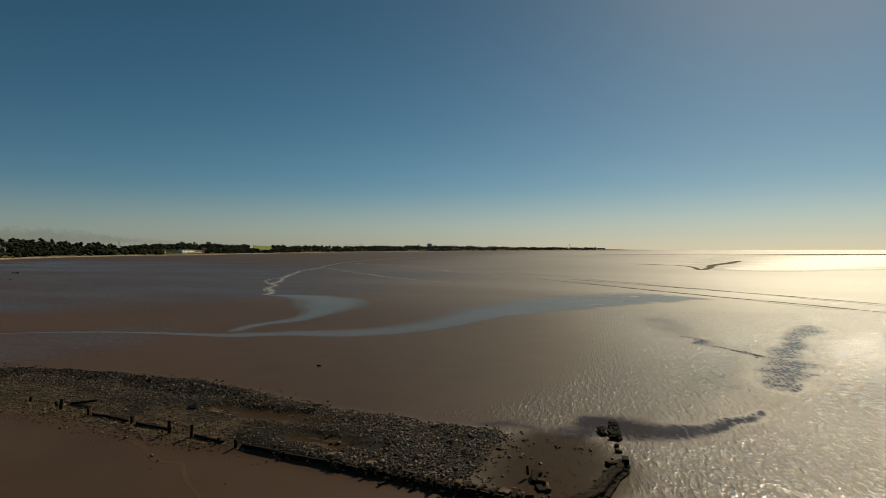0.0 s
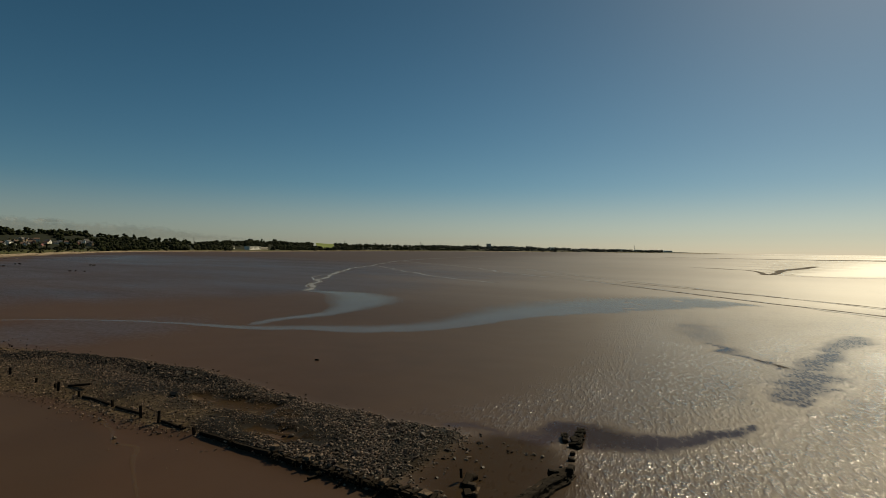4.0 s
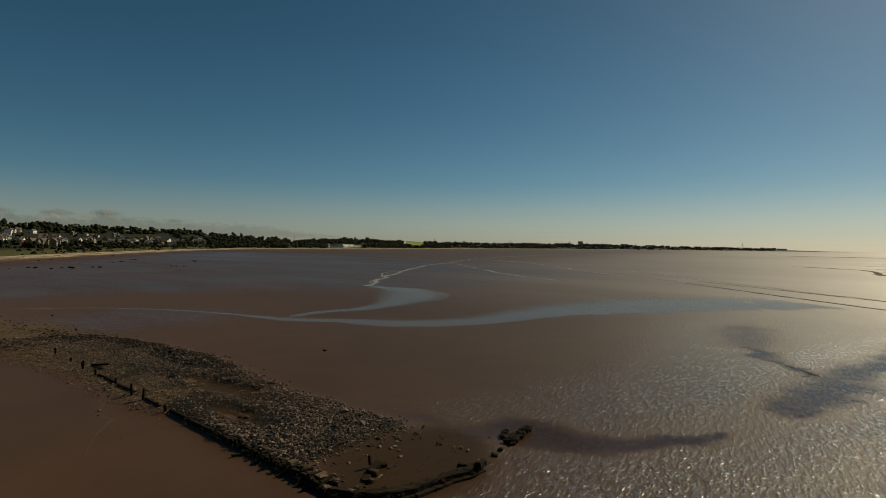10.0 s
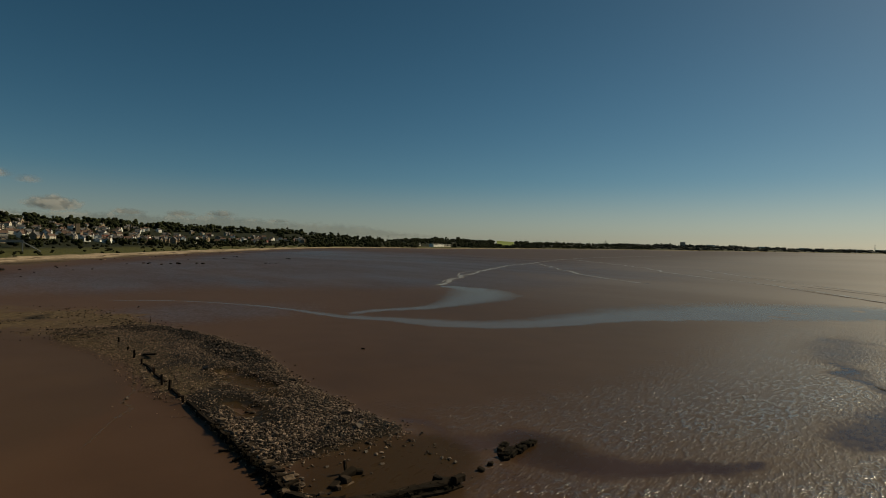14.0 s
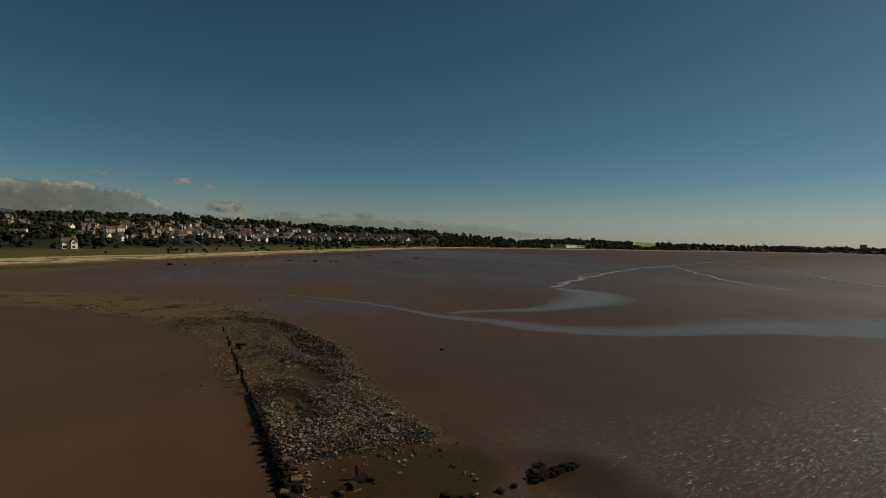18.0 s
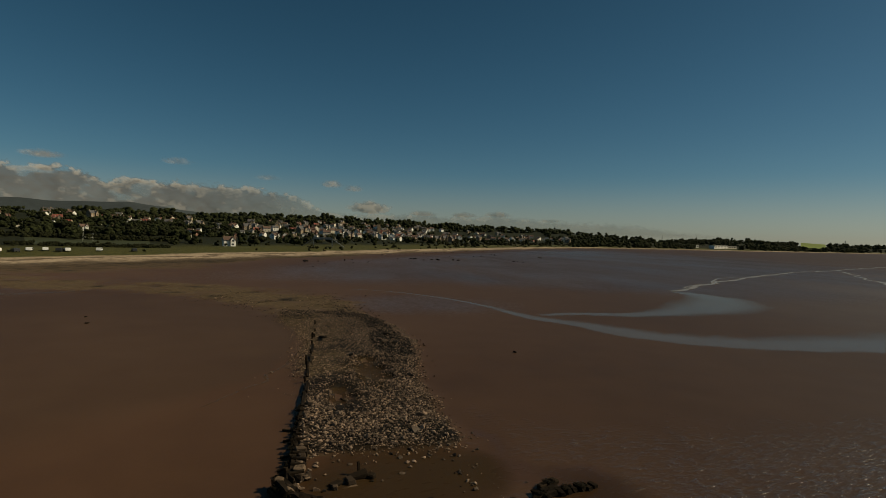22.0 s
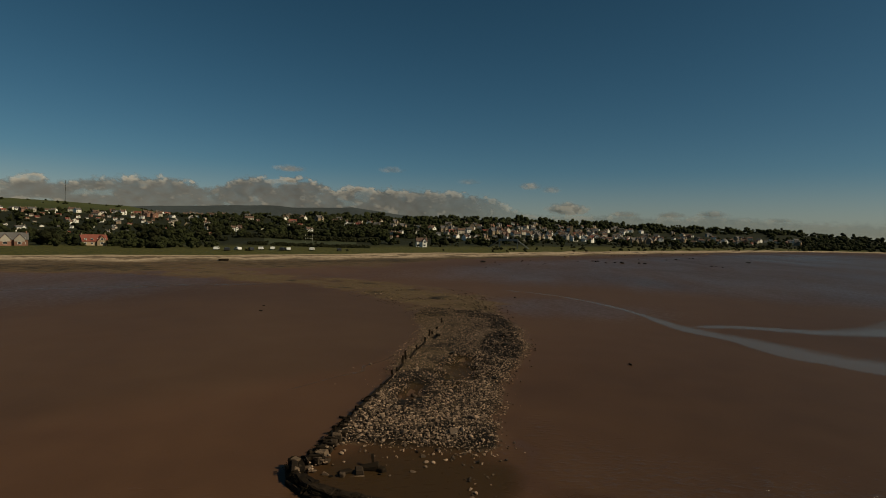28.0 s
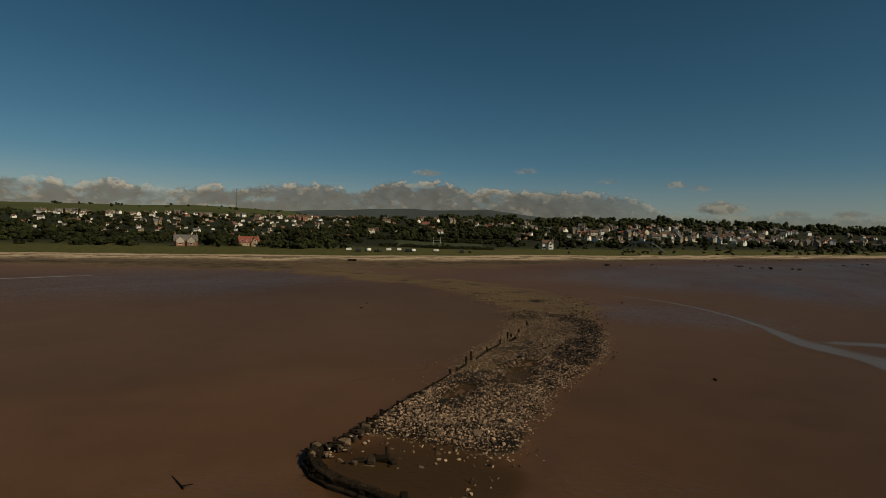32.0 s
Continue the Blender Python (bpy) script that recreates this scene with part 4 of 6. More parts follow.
for i in range(46):
    x = -19.4 + i * 0.25 + wall_rng.uniform(-0.15, 0.15)
    part("stone", STONE_MESHES[i % 8], STONE, wall,
         m=pose(x, 0.7 + wall_rng.uniform(-0.45, 0.5), 0.40 + wall_rng.uniform(0.0, 0.08), 0, 0, 50 * i) @ Matrix.Scale(wall_rng.uniform(0.07, 0.15), 4))
for i, (x, h, lean) in enumerate(((-26.0, 0.85, 8), (-22.2, 0.6, -6), (-19.0, 0.6, 5), (-16.2, 0.75, -8), (-14.0, 0.65, 6), (-12.2, 0.8, -4), (-10.4, 0.65, 9), (-8.6, 0.7, -5))):
    part("post", post_mesh(h * 0.8, 0.17, 40 + i), TIMBER, wall, m=pose(x, -0.16, -0.05, lean, lean * 0.6, 20 * i))
for i in range(13):
    x = -18.5 + i * 0.86 + wall_rng.uniform(-0.2, 0.2)
    part("wrack_tuft", weed_mesh(wall_rng.uniform(0.18, 0.3), wall_rng.uniform(0.16, 0.28), i), WEED, wall, m=pose(x, wall_rng.uniform(-0.25, 0.0), wall_rng.uniform(0.08, 0.28), 0, 0, 40 * i))
for i, (x, y) in enumerate(((-15.1, -0.7), (-13.4, -0.45), (-11.0, -0.45), (-9.4, -0.35), (-8.7, -0.3))):
    part("strut", log_mesh(wall_rng.uniform(0.5, 0.9), 0.13, 0.12, 80 + i, 4), TIMBER, wall, m=pose(x, y, 0.03, 0, wall_rng.uniform(-14, 6), 90 + wall_rng.uniform(-35, 35)))

# the landward stretch: a broken line of low posts and fallen rails
line = thing("post_row", pose(0, 25.55, 0), "broken row of dark wooden posts and fallen rails", "posts")
for i, (x, h, lean) in enumerate(((-27.4, 0.6, 4), (-29.8, 1.15, -3), (-31.7, 1.2, 2), (-35.8, 0.85, 9), (-40.4, 0.8, -6), (-43.6, 1.1, 3), (-44.4, 0.7, -8), (-47.8, 0.6, 6), (-52.4, 0.9, -2))):
    z = float(mud_z(x, 25.2))
    part("post", post_mesh(h * 0.8, 0.17, 60 + i), TIMBER, line, m=pose(x, -0.12 * (i % 3), z - 0.1, lean, -lean, 33 * i))
for i, (x, length, turn) in enumerate(((-28.4, 2.4, 2), (-33.6, 3.2, 3), (-37.4, 2.4, -2), (-39.2, 1.8, 4))):
    part("rail", log_mesh(length, 0.18, 0.16, 70 + i, 5), TIMBER, line, m=pose(x, 0.05, float(mud_z(x, 25.3)) + 0.03, 0, 2 - i, turn))
part("fallen_rail", log_mesh(2.2, 0.2, 0.18, 77, 5), TIMBER, line, m=pose(-42.7, 0.95, float(mud_z(-42.7, 26.5)) + 0.12, 0, -8, 18))

# the curved seaward end of the jetty: a low black wall of laid timbers, heavy with wrack
end = thing("jetty_end", pose(0, 0, 0), "curved jetty end of black weed-hung timbers and blocks", "jetty")
arc = spline([(-7.3, 25.2), (-6.5, 25.4), (-5.6, 26.1), (-4.9, 27.0), (-4.5, 28.0), (-4.35, 29.2), (-4.3, 30.4), (-3.95, 31.8), (-4.0, 33.0)], 0.3)
steps = list(range(0, len(arc), 4)) + [len(arc) - 1]
for i, (lo, hi) in enumerate(zip(steps[:-1], steps[1:])):
    a, b = arc[lo], arc[hi]
    turn, length = math.degrees(math.atan2(b[1] - a[1], b[0] - a[0])), float(np.hypot(*(b - a)))
    if length < 0.2:
        continue
    h = max(0.2, 0.68 - 0.055 * i)
    mid = (a + b) / 2
    inward = np.array([-(b - a)[1], (b - a)[0]]) / length
    part("beam", log_mesh(length * 1.15, 0.34, h, 100 + i, 6), TIMBER, end, m=pose(*mid, -0.05, 0, wall_rng.uniform(-2, 2), turn))
    part("inner_beam", log_mesh(length * 1.1, 0.36, h * 0.85, 110 + i, 6), TIMBER, end, m=pose(*(mid + 0.32 * inward), -0.05, 0, wall_rng.uniform(-4, 4), turn + wall_rng.uniform(-5, 5)))
    part("toe_beam", log_mesh(length * 1.0, 0.3, h * 0.45, 130 + i, 5), TIMBER, end, m=pose(*(mid - 0.28 * inward), -0.05, 0, wall_rng.uniform(-4, 4), turn + wall_rng.uniform(-6, 6)))
for i, a in enumerate(arc[::2]):
    low = max(0.1, 0.42 - 0.03 * i)
    part("wrack_tuft", weed_mesh(wall_rng.uniform(0.26, 0.4), wall_rng.uniform(0.14, 0.24), 30 + i), WEED, end, m=pose(a[0] + wall_rng.uniform(-0.2, 0.2), a[1] + wall_rng.uniform(-0.1, 0.1), low, 0, 0, 61 * i))
for i, (x, y, h) in enumerate(((-7.0, 25.1, 0.7), (-4.75, 28.6, 0.5), (-4.3, 30.9, 0.4))):
    part("post", post_mesh(h, 0.16, 120 + i), TIMBER, end, m=pose(x, y, -0.05, 5 - 3 * i, 3 * i - 4, 25 * i))
for i, (x, y, z, length, turn) in enumerate(((-4.0, 32.4, 0.1, 1.0, 80), (-4.3, 32.7, 0.0, 0.9, 60), (-3.8, 32.9, 0.22, 0.7, 100), (-4.5, 32.2, 0.1, 0.6, 30))):
    part("end_beam", log_mesh(length, 0.34, 0.32, 500 + i, 4), TIMBER, end, m=pose(x, y, z, 6 - 4 * i, 5 * i - 6, turn))
# pale rubble piled in the corner, one slab standing on edge
for i, (x, y, z, sx, sy, sz, tilt, turn) in enumerate(((-7.5, 25.9, 0.0, 0.42, 0.2, 0.68, 14, 35), (-7.9, 26.2, 0.0, 0.4, 0.34, 0.42, -12, 70), (-7.1, 26.0, 0.0, 0.36, 0.3, 0.34, 8, 10), (-6.6, 25.7, 0.25, 0.42, 0.34, 0.3, 10, 50), (-6.1, 25.9, 0.4, 0.35, 0.3, 0.24, -8, 20),
                                                       (-7.2, 25.3, 0.3, 0.4, 0.34, 0.3, 6, 80), (-8.3, 26.6, 0.0, 0.4, 0.3, 0.26, 0, 15), (-4.45, 29.9, 0.25, 0.5, 0.16, 0.12, 0, 85), (-4.1, 32.3, 0.1, 0.4, 0.3, 0.24, 5, 40))):
    part("block", box((sx, sy, sz), bevel=0.05, jitter=0.09, seed=300 + i), BLOCK, end, "pale broken stone block", m=pose(x, y, z, tilt, tilt * 0.5, turn))

for i in range(24):
    u = wall_rng.random()
    part("stone", STONE_MESHES[i % 8], STONE, end, m=pose(-8.2 + 1.9 * u + wall_rng.uniform(-0.1, 0.1), 26.5 - 0.7 * u + wall_rng.uniform(-0.3, 0.35), 0.08 + 0.3 * wall_rng.random() * (1 - 0.4 * u), 0, 0, 67 * i) @ Matrix.Scale(wall_rng.uniform(0.06, 0.14), 4))

# a fallen masonry lump with a stub of post inside the curved end
lump = thing("masonry_lump", pose(-7.7, 28.75, 0), "fallen dark masonry blocks with a wooden stub", "rubble")
for i, (x, y, z, sx, sy, sz, turn, tilt) in enumerate(((-0.35, 0.3, 0, 0.36, 1.0, 0.34, 12, 10), (0.15, -0.1, 0, 0.45, 0.42, 0.34, 24, 0), (0.55, -0.2, 0, 0.22, 0.9, 0.08, 20, 0), (0.3, -0.8, 0, 0.4, 0.7, 0.2, 40, 4), (0.72, -0.85, 0, 0.3, 0.3, 0.24, 10, 0), (-0.3, 0.95, 0, 0.4, 0.4, 0.26, 65, 5))):
    part("block", box((sx, sy, sz), bevel=0.05, jitter=0.05, seed=20 + i), TIMBER if i in (0, 3, 5) else BLOCK, lump, m=pose(x, y, z - 0.04, tilt, tilt * 0.6, turn))
part("stub", post_mesh(0.5, 0.14, 140), TIMBER, lump, m=pose(-0.7, 0.35, 0.2, 4, -4, 15))

# wreckage beyond the end: a leaning row of short ribs, a heavy block apart, and scraps
wreck = thing("timber_wreckage", pose(-5.2, 38.9, 0) @ Matrix.Diagonal((0.82, 1.0, 0.72, 1)), "heap of broken black beams in a pool", "wreckage")
for i in range(9):
    u = i / 8
    part("rib", log_mesh(wall_rng.uniform(0.75, 0.95) * (1 - 0.3 * (1 - u)), 0.24, 0.26 + 0.12 * u, 160 + i, 4), TIMBER, wreck,
         m=pose(-0.45 + 0.75 * u + wall_rng.uniform(-0.08, 0.08), 1.65 - 3.1 * u, 0.0, wall_rng.uniform(8, 22), wall_rng.uniform(-6, 6), 12 + wall_rng.uniform(-10, 10)))
for i, (x, y, z, sx, sy, sz, turn) in enumerate(((0.25, -1.0, 0.0, 0.6, 0.55, 0.42, 20), (0.55, -1.6, 0.0, 0.5, 0.45, 0.3, 60), (-0.2, -0.7, 0.0, 0.5, 0.7, 0.4, 35), (-0.95, -0.6, 0.0, 0.45, 1.35, 0.34, 28), (-1.05, -0.35, 0.28, 0.3, 0.3, 0.24, 10), (0.6, -2.9, 0.0, 0.35, 0.3, 0.26, 50), (0.9, -3.8, 0.0, 0.5, 0.35, 0.2, 15))):
    part("block", box((sx, sy, sz), bevel=0.06, jitter=0.08, seed=50 + i), TIMBER, wreck, m=pose(x, y, z - 0.04, 4 - i, 2 * i - 6, turn))
for i, (x, y) in enumerate(((-0.2, 0.9), (0.0, 0.0), (0.2, -0.8), (0.5, -1.3), (-0.9, -0.6))):
    part("wrack_tuft", weed_mesh(0.3, 0.16, 60 + i), WEED, wreck, m=pose(x, y, 0.3, 0, 0, 50 * i))

branch = thing("driftwood_branch", pose(-1.3, 21.4, 0, 0, 0, 65), "thin dark bent driftwood branch on mud", "driftwood")
part("stem", log_mesh(2.0, 0.06, 0.06, 200, 6), TIMBER, branch, m=pose(0, 0, 0.02, 0, -4, 0))
part("twig", log_mesh(0.7, 0.04, 0.04, 201, 4), TIMBER, branch, m=pose(0.8, 0.2, 0.12, 0, -16, 35))

# the outermost stones of the heap, lying singly
heap = thing("stone_heap", pose(0, 0, 0), "loose pale angular stones at the jetty's seaward end", "stones")
heap_rng = random.Random(8)
for k, (x, y, size) in enumerate(loose):
    m = pose(x, y, float(mud_z(x, y)) + size * 0.25, heap_rng.uniform(-18, 18), heap_rng.uniform(-18, 18), heap_rng.uniform(0, 360))
    part("stone", STONE_MESHES[k % 8], STONE, heap, m=m @ Matrix.Diagonal((size, size, size, 1)))

# ---- the village ----
WHITE = plain("white_render", (0.68, 0.66, 0.61), 0.8, 0, 0.12, 0.6, 0.1, 0.5)
CREAM = plain("cream_render", (0.50, 0.45, 0.37), 0.8, 0, 0.15, 0.6, 0.1, 0.5)
GREY = plain("grey_pebbledash", (0.30, 0.27, 0.23), 0.9, 0, 0.2, 0.8, 0.3, 0.5)
SANDSTONE = plain("sandstone", (0.24, 0.18, 0.12), 0.9, 0, 0.25, 0.8, 0.3, 0.5)
BRICK = plain("red_brick", (0.20, 0.10, 0.07), 0.9, 0, 0.25, 1.0, 0.3, 0.5)
SLATE = plain("slate_roof", (0.085, 0.080, 0.080), 0.6, 0, 0.25, 1.2, 0.3, 0.5)
TILE_BROWN = plain("brown_roof_tile", (0.105, 0.065, 0.050), 0.8, 0, 0.25, 1.2, 0.4, 0.5)
TILE_RED = plain("red_roof_tile", (0.19, 0.055, 0.040), 0.8, 0, 0.2, 1.2, 0.4, 0.3)
FRAME = plain("white_window_frame", (0.75, 0.74, 0.70), 0.5, 0, 0.08, 2.0, 0.0)
DOOR = plain("dark_door", (0.06, 0.05, 0.05), 0.5, 0, 0.2, 2.0, 0.0, 0.8)
CONCRETE = plain("concrete", (0.30, 0.28, 0.25), 0.85, 0, 0.2, 0.5, 0.2)
STEEL = plain("galvanised_steel", (0.22, 0.22, 0.22), 0.5, 0.6, 0.15, 1.0, 0.0)
glass_mat, _, _, _bsdf = material("window_glass")
_bsdf.inputs["Base Color"].default_value = (0.02, 0.025, 0.03, 1)
_bsdf.inputs["Roughness"].default_value = 0.08


def gable_mesh(w, d, h, rise):
    """House walls, ridge along y, with both gables."""
    v = [(-w / 2, -d / 2, -1.5), (w / 2, -d / 2, -1.5), (w / 2, d / 2, -1.5), (-w / 2, d / 2, -1.5), (-w / 2, -d / 2, h), (w / 2, -d / 2, h),
         (w / 2, d / 2, h), (-w / 2, d / 2, h), (0, -d / 2, h + rise), (0, d / 2, h + rise)]
    bm = bmesh.new()
    vs = [bm.verts.new(p) for p in v]
    for f in ((0, 1, 5, 8, 4), (1, 2, 6, 5), (2, 3, 7, 9, 6), (3, 0, 4, 7), (0, 3, 2, 1)):
        bm.faces.new([vs[i] for i in f])
    return bm


def roof_mesh(w, d, h, rise, over=0.35, thick=0.18):
    bm = bmesh.new()
    slope = rise / (w / 2)
    prof = [(-w / 2 - over, h - over * slope), (0, h + rise), (w / 2 + over, h - over * slope), (w / 2 + over, h - over * slope + thick), (0, h + rise + thick), (-w / 2 - over, h - over * slope + thick)]
    ends = [[bm.verts.new((x, y, z + 0.02)) for x, z in prof] for y in (-d / 2 - over, d / 2 + over)]
    for i in range(6):
        bm.faces.new((ends[0][i], ends[0][(i + 1) % 6], ends[1][(i + 1) % 6], ends[1][i]))
    bm.faces.new((ends[0][0], ends[0][5], ends[0][4], ends[0][1])), bm.faces.new((ends[0][1], ends[0][4], ends[0][3], ends[0][2]))
    bm.faces.new((ends[1][0], ends[1][1], ends[1][4], ends[1][5])), bm.faces.new((ends[1][1], ends[1][2], ends[1][3], ends[1][4]))
    bmesh.ops.recalc_face_normals(bm, faces=bm.faces[:])
    return bm


def window_on(house, w, h, m):
    """A framed window standing 5 cm proud of its wall, its glass set back; faces +x before m."""
    bm = box((0.10, w, h))
    front = max(bm.faces, key=lambda f: f.calc_center_median().x)
    bmesh.ops.inset_individual(bm, faces=[front], thickness=0.11, depth=-0.03)
    win = part("window", bm, FRAME, house, m=m)
    part("pane", box((0.012, w - 0.2, h - 0.2), (0.026, 0, 0.1)), glass_mat, win)
    return win


def prism(w, h, rise):
    """A thin upright board with a pointed head, facing +x."""
    bm = bmesh.new()
    outline = [(-w / 2, h), (w / 2, h), (w / 2, h + 1.1), (0, h + 1.1 + rise), (-w / 2, h + 1.1)]
    front, back = [[bm.verts.new((x, y, z)) for y, z in outline] for x in (0.06, 0.0)]
    bm.faces.new(front), bm.faces.new(back[::-1])
    for i in range(5):
        bm.faces.new((front[i], back[i], back[(i + 1) % 5], front[(i + 1) % 5]))
    bmesh.ops.recalc_face_normals(bm, faces=bm.faces[:])
    return bm


def house(label, w, d, h, rise, walls, roof, chimneys=1, bay=False, storeys=2):
    """A gabled house at the origin, ridge along y, windows on the long +x side and on the gables."""
    ob = thing("house", pose(0, 0, 0), label, "house", "village houses")
    part("wall", gable_mesh(w, d, h, rise), walls, ob)
    part("roof", roof_mesh(w, d, h, rise), roof, ob)
    for i in range(chimneys):
        part("chimney", box((0.9, 0.7, 1.9), (0.2, (-1) ** i * (d / 2 - 0.6), h + rise - 0.7), 0.04), BRICK if walls is BRICK else SANDSTONE, ob)
    for s in range(storeys):
        z = 0.9 + s * 2.7
        n = max(2, int(d / 3.4))
        for i in range(n):
            y = (i + 0.5) / n * d - d / 2
            if s == 0 and i == n // 2:
                part("door", box((0.10, 1.0, 2.05), (w / 2, y, 0.0)), DOOR, ob)
            else:
                window_on(ob, 1.3, 1.2, pose(w / 2, y, z))
        for side in (1, -1):
            window_on(ob, 1.1, 1.2, pose(w * 0.12, side * d / 2, z, 0, 0, 90 * side))
    if bay:
        for y in (d * 0.22, -d * 0.24)[:int(bay)]:
            part("cross_gable", gable_mesh(d * 0.36, w * 0.9, h, rise * 0.85), walls, ob, m=pose(w * 0.28, y, 0, 0, 0, 90))
            if bay > 1:
                part("gable_board", prism(d * 0.34, h - 1.2, rise * 0.8), GREY, ob, m=pose(w * 0.73 + 0.02, y, 0))
            part("cross_roof", roof_mesh(d * 0.36, w * 0.9, h, rise * 0.85), roof, ob, m=pose(w * 0.28, y, 0.02, 0, 0, 90))
            for s in range(storeys):
                window_on(ob, 1.9, 1.4, pose(w * 0.28 + w * 0.45, y, 0.9 + 2.7 * s))
    return ob


STYLES = [
    house("white rendered house with a dark slate roof", 7.2, 8.5, 4.9, 2.6, WHITE, SLATE, 1),
    house("white rendered gabled house with a brown tiled roof", 7.0, 9.0, 4.9, 2.8, WHITE, TILE_BROWN, 2, True),
    house("cream rendered house with a brown tiled roof", 7.6, 9.5, 4.9, 2.6, CREAM, TILE_BROWN, 2),
    house("grey pebbledashed semi with a slate roof", 7.4, 11.0, 5.0, 2.6, GREY, SLATE, 2, True),
    house("sandstone villa with a steep slate roof", 8.0, 10.5, 5.6, 3.4, SANDSTONE, SLATE, 2, True),
    house("red brick house with a brown tiled roof", 7.2, 9.0, 5.0, 2.7, BRICK, TILE_BROWN, 1, True),
    house("low cream bungalow with a brown tiled roof", 8.0, 11.0, 2.7, 2.4, CREAM, TILE_BROWN, 1, False, 1),
    house("low white bungalow with a grey roof", 8.0, 10.0, 2.7, 2.4, WHITE, SLATE, 1, True, 1),
    house("sandstone house with a red tiled roof", 9.0, 15.0, 2.9, 4.2, SANDSTONE, TILE_RED, 2, True),
    house("pinkish house with two white cross gables and a dark roof", 8.0, 14.0, 3.6, 3.6, BRICK, SLATE, 2, 2),
]
placed = []
used = set()
far_houses = []
EYE_X, EYE_Y = 18.0, 36.0


def put_house(style, x, y, turn, size=1.0):
    """The first house of a style is moved into place, later ones are copies of it."""
    m = pose(x, y, float(land_z(x, y)), 0, 0, turn) @ Matrix.Diagonal((size, size, size, 1))
    placed.append((x, y))
    if style in used and math.hypot(x - EYE_X, y - EYE_Y) > 640:
        far_houses.append((style, m))
        return None
    if style not in used:
        used.add(style)
        STYLES[style].matrix_basis = m
        return STYLES[style]
    return copy_thing(STYLES[style], m)



def at_bearing(bearing, distance):
    """A place fitted to the camera's view: compass bearing and distance from its mid-path (0 is +y, clockwise)."""
    a = radians(bearing)
    return EYE_X + distance * math.sin(a), EYE_Y + distance * math.cos(a)


put_house(1, -337, -37, 20, 0.78)
put_house(8, -193, -155, 58, 0.66)
put_house(9, -166, -167, 50, 0.7)
put_house(8, *at_bearing(-98.5, 640), 40)
vr = random.Random(21)


def inland_of(x, y):
    return float(line_distance(np.array([float(x)]), np.array([float(y)]), SHORE)[0][0])


def scatter_houses(most, blo, bhi, dlo, dhi, near, far, gap, weights, small, large, turns=(45, 30, 60, -45, -30, 0, 0, 90, 15, -15)):
    """Houses strewn over a sector of bearings and a belt of distances inland, in loose rows along the slope."""
    done = tries = 0
    while done < most and tries < 60 * most:
        tries += 1
        bearing = vr.uniform(blo, bhi)
        x, y = at_bearing(bearing, vr.uniform(near, far))
        d = inland_of(x, y)
        row = 0.5 + 0.5 * math.sin(d / 9.5 + 0.8 * math.sin(bearing * 0.5))
        if not dlo < d < dhi or vr.random() > 0.25 + 0.75 * row or any((x - a) ** 2 + (y - b) ** 2 < gap**2 for a, b in placed):
            continue
        style = vr.choices(range(9), weights)[0]
        put_house(style, x, y, -bearing - 90 + vr.choice(turns) + vr.uniform(-12, 12), vr.uniform(small, large) * (0.7 if style == 8 else 1.0))
        done += 1


# the estate below the green hill, the terraces behind the promenade, the upper rows
scatter_houses(130, -152, -122, 190, 430, 300, 640, 12.0, (3, 5, 4, 3, 2, 5, 6, 4, 4), 0.42, 0.6, (0, 0, 15, -15, 30, -30, 45, 90))
scatter_houses(80, -150, -120, 420, 640, 500, 900, 13.0, (4, 5, 4, 3, 2, 4, 6, 5, 3), 0.5, 0.7, (0, 0, 15, -15, 30, -30, 45, -45, 90))
scatter_houses(60, -124, -104, 230, 520, 360, 900, 16.0, (4, 6, 3, 3, 4, 6, 4, 3, 4), 0.65, 0.9)
scatter_houses(95, -106, -78, 165, 330, 380, 900, 14.0, (5, 8, 4, 4, 5, 5, 2, 3, 1.5), 0.7, 0.95)
scatter_houses(80, -95, -66, 150, 300, 420, 1150, 14.0, (5, 8, 4, 4, 5, 5, 2, 3, 1.5), 0.7, 0.95)
scatter_houses(46, -100, -70, 300, 430, 500, 1150, 19.0, (5, 8, 4, 4, 5, 5, 2, 3, 1.5), 0.7, 0.95)


def join_far_houses():
    """The houses too far off to tell apart in detail, as one mesh of many."""
    mats, forms = [], {}
    for style in sorted({s for s, _ in far_houses}):
        vs, fs, ids, n = [], [], [], 0
        for ob in STYLES[style].children_recursive:
            me = ob.data
            me.calc_loop_triangles()
            co = np.array([v.co[:] for v in me.vertices])
            m = np.array(ob.matrix_basis if ob.parent is STYLES[style] else ob.parent.matrix_basis @ ob.matrix_basis)
            vs.append(co @ m[:3, :3].T + m[:3, 3])
            fs.append(np.array([t.vertices[:] for t in me.loop_triangles]) + n)
            for mat in me.materials:
                if mat not in mats:
                    mats.append(mat)
            ids.append([mats.index(me.materials[min(t.material_index, len(me.materials) - 1)]) for t in me.loop_triangles])
            n += len(co)
        forms[style] = np.concatenate(vs), np.concatenate(fs), np.concatenate(ids)
    vs, fs, ids, n = [], [], [], 0
    for style, m in far_houses:
        v, f, k = forms[style]
        m = np.array(m)
        vs.append(v @ m[:3, :3].T + m[:3, 3]), fs.append(f + n), ids.append(k)
        n += len(v)
    me = mesh_from("far_houses", np.concatenate(vs), np.concatenate(fs), mats[0])
    for mat in mats[1:]:
        me.materials.append(mat)
    me.polygons.foreach_set("material_index", np.concatenate(ids).astype(np.int32))
    tagged(new("far_houses", me), "distant white and brown village houses on the hillside", "houses", kind="stuff")


join_far_houses()


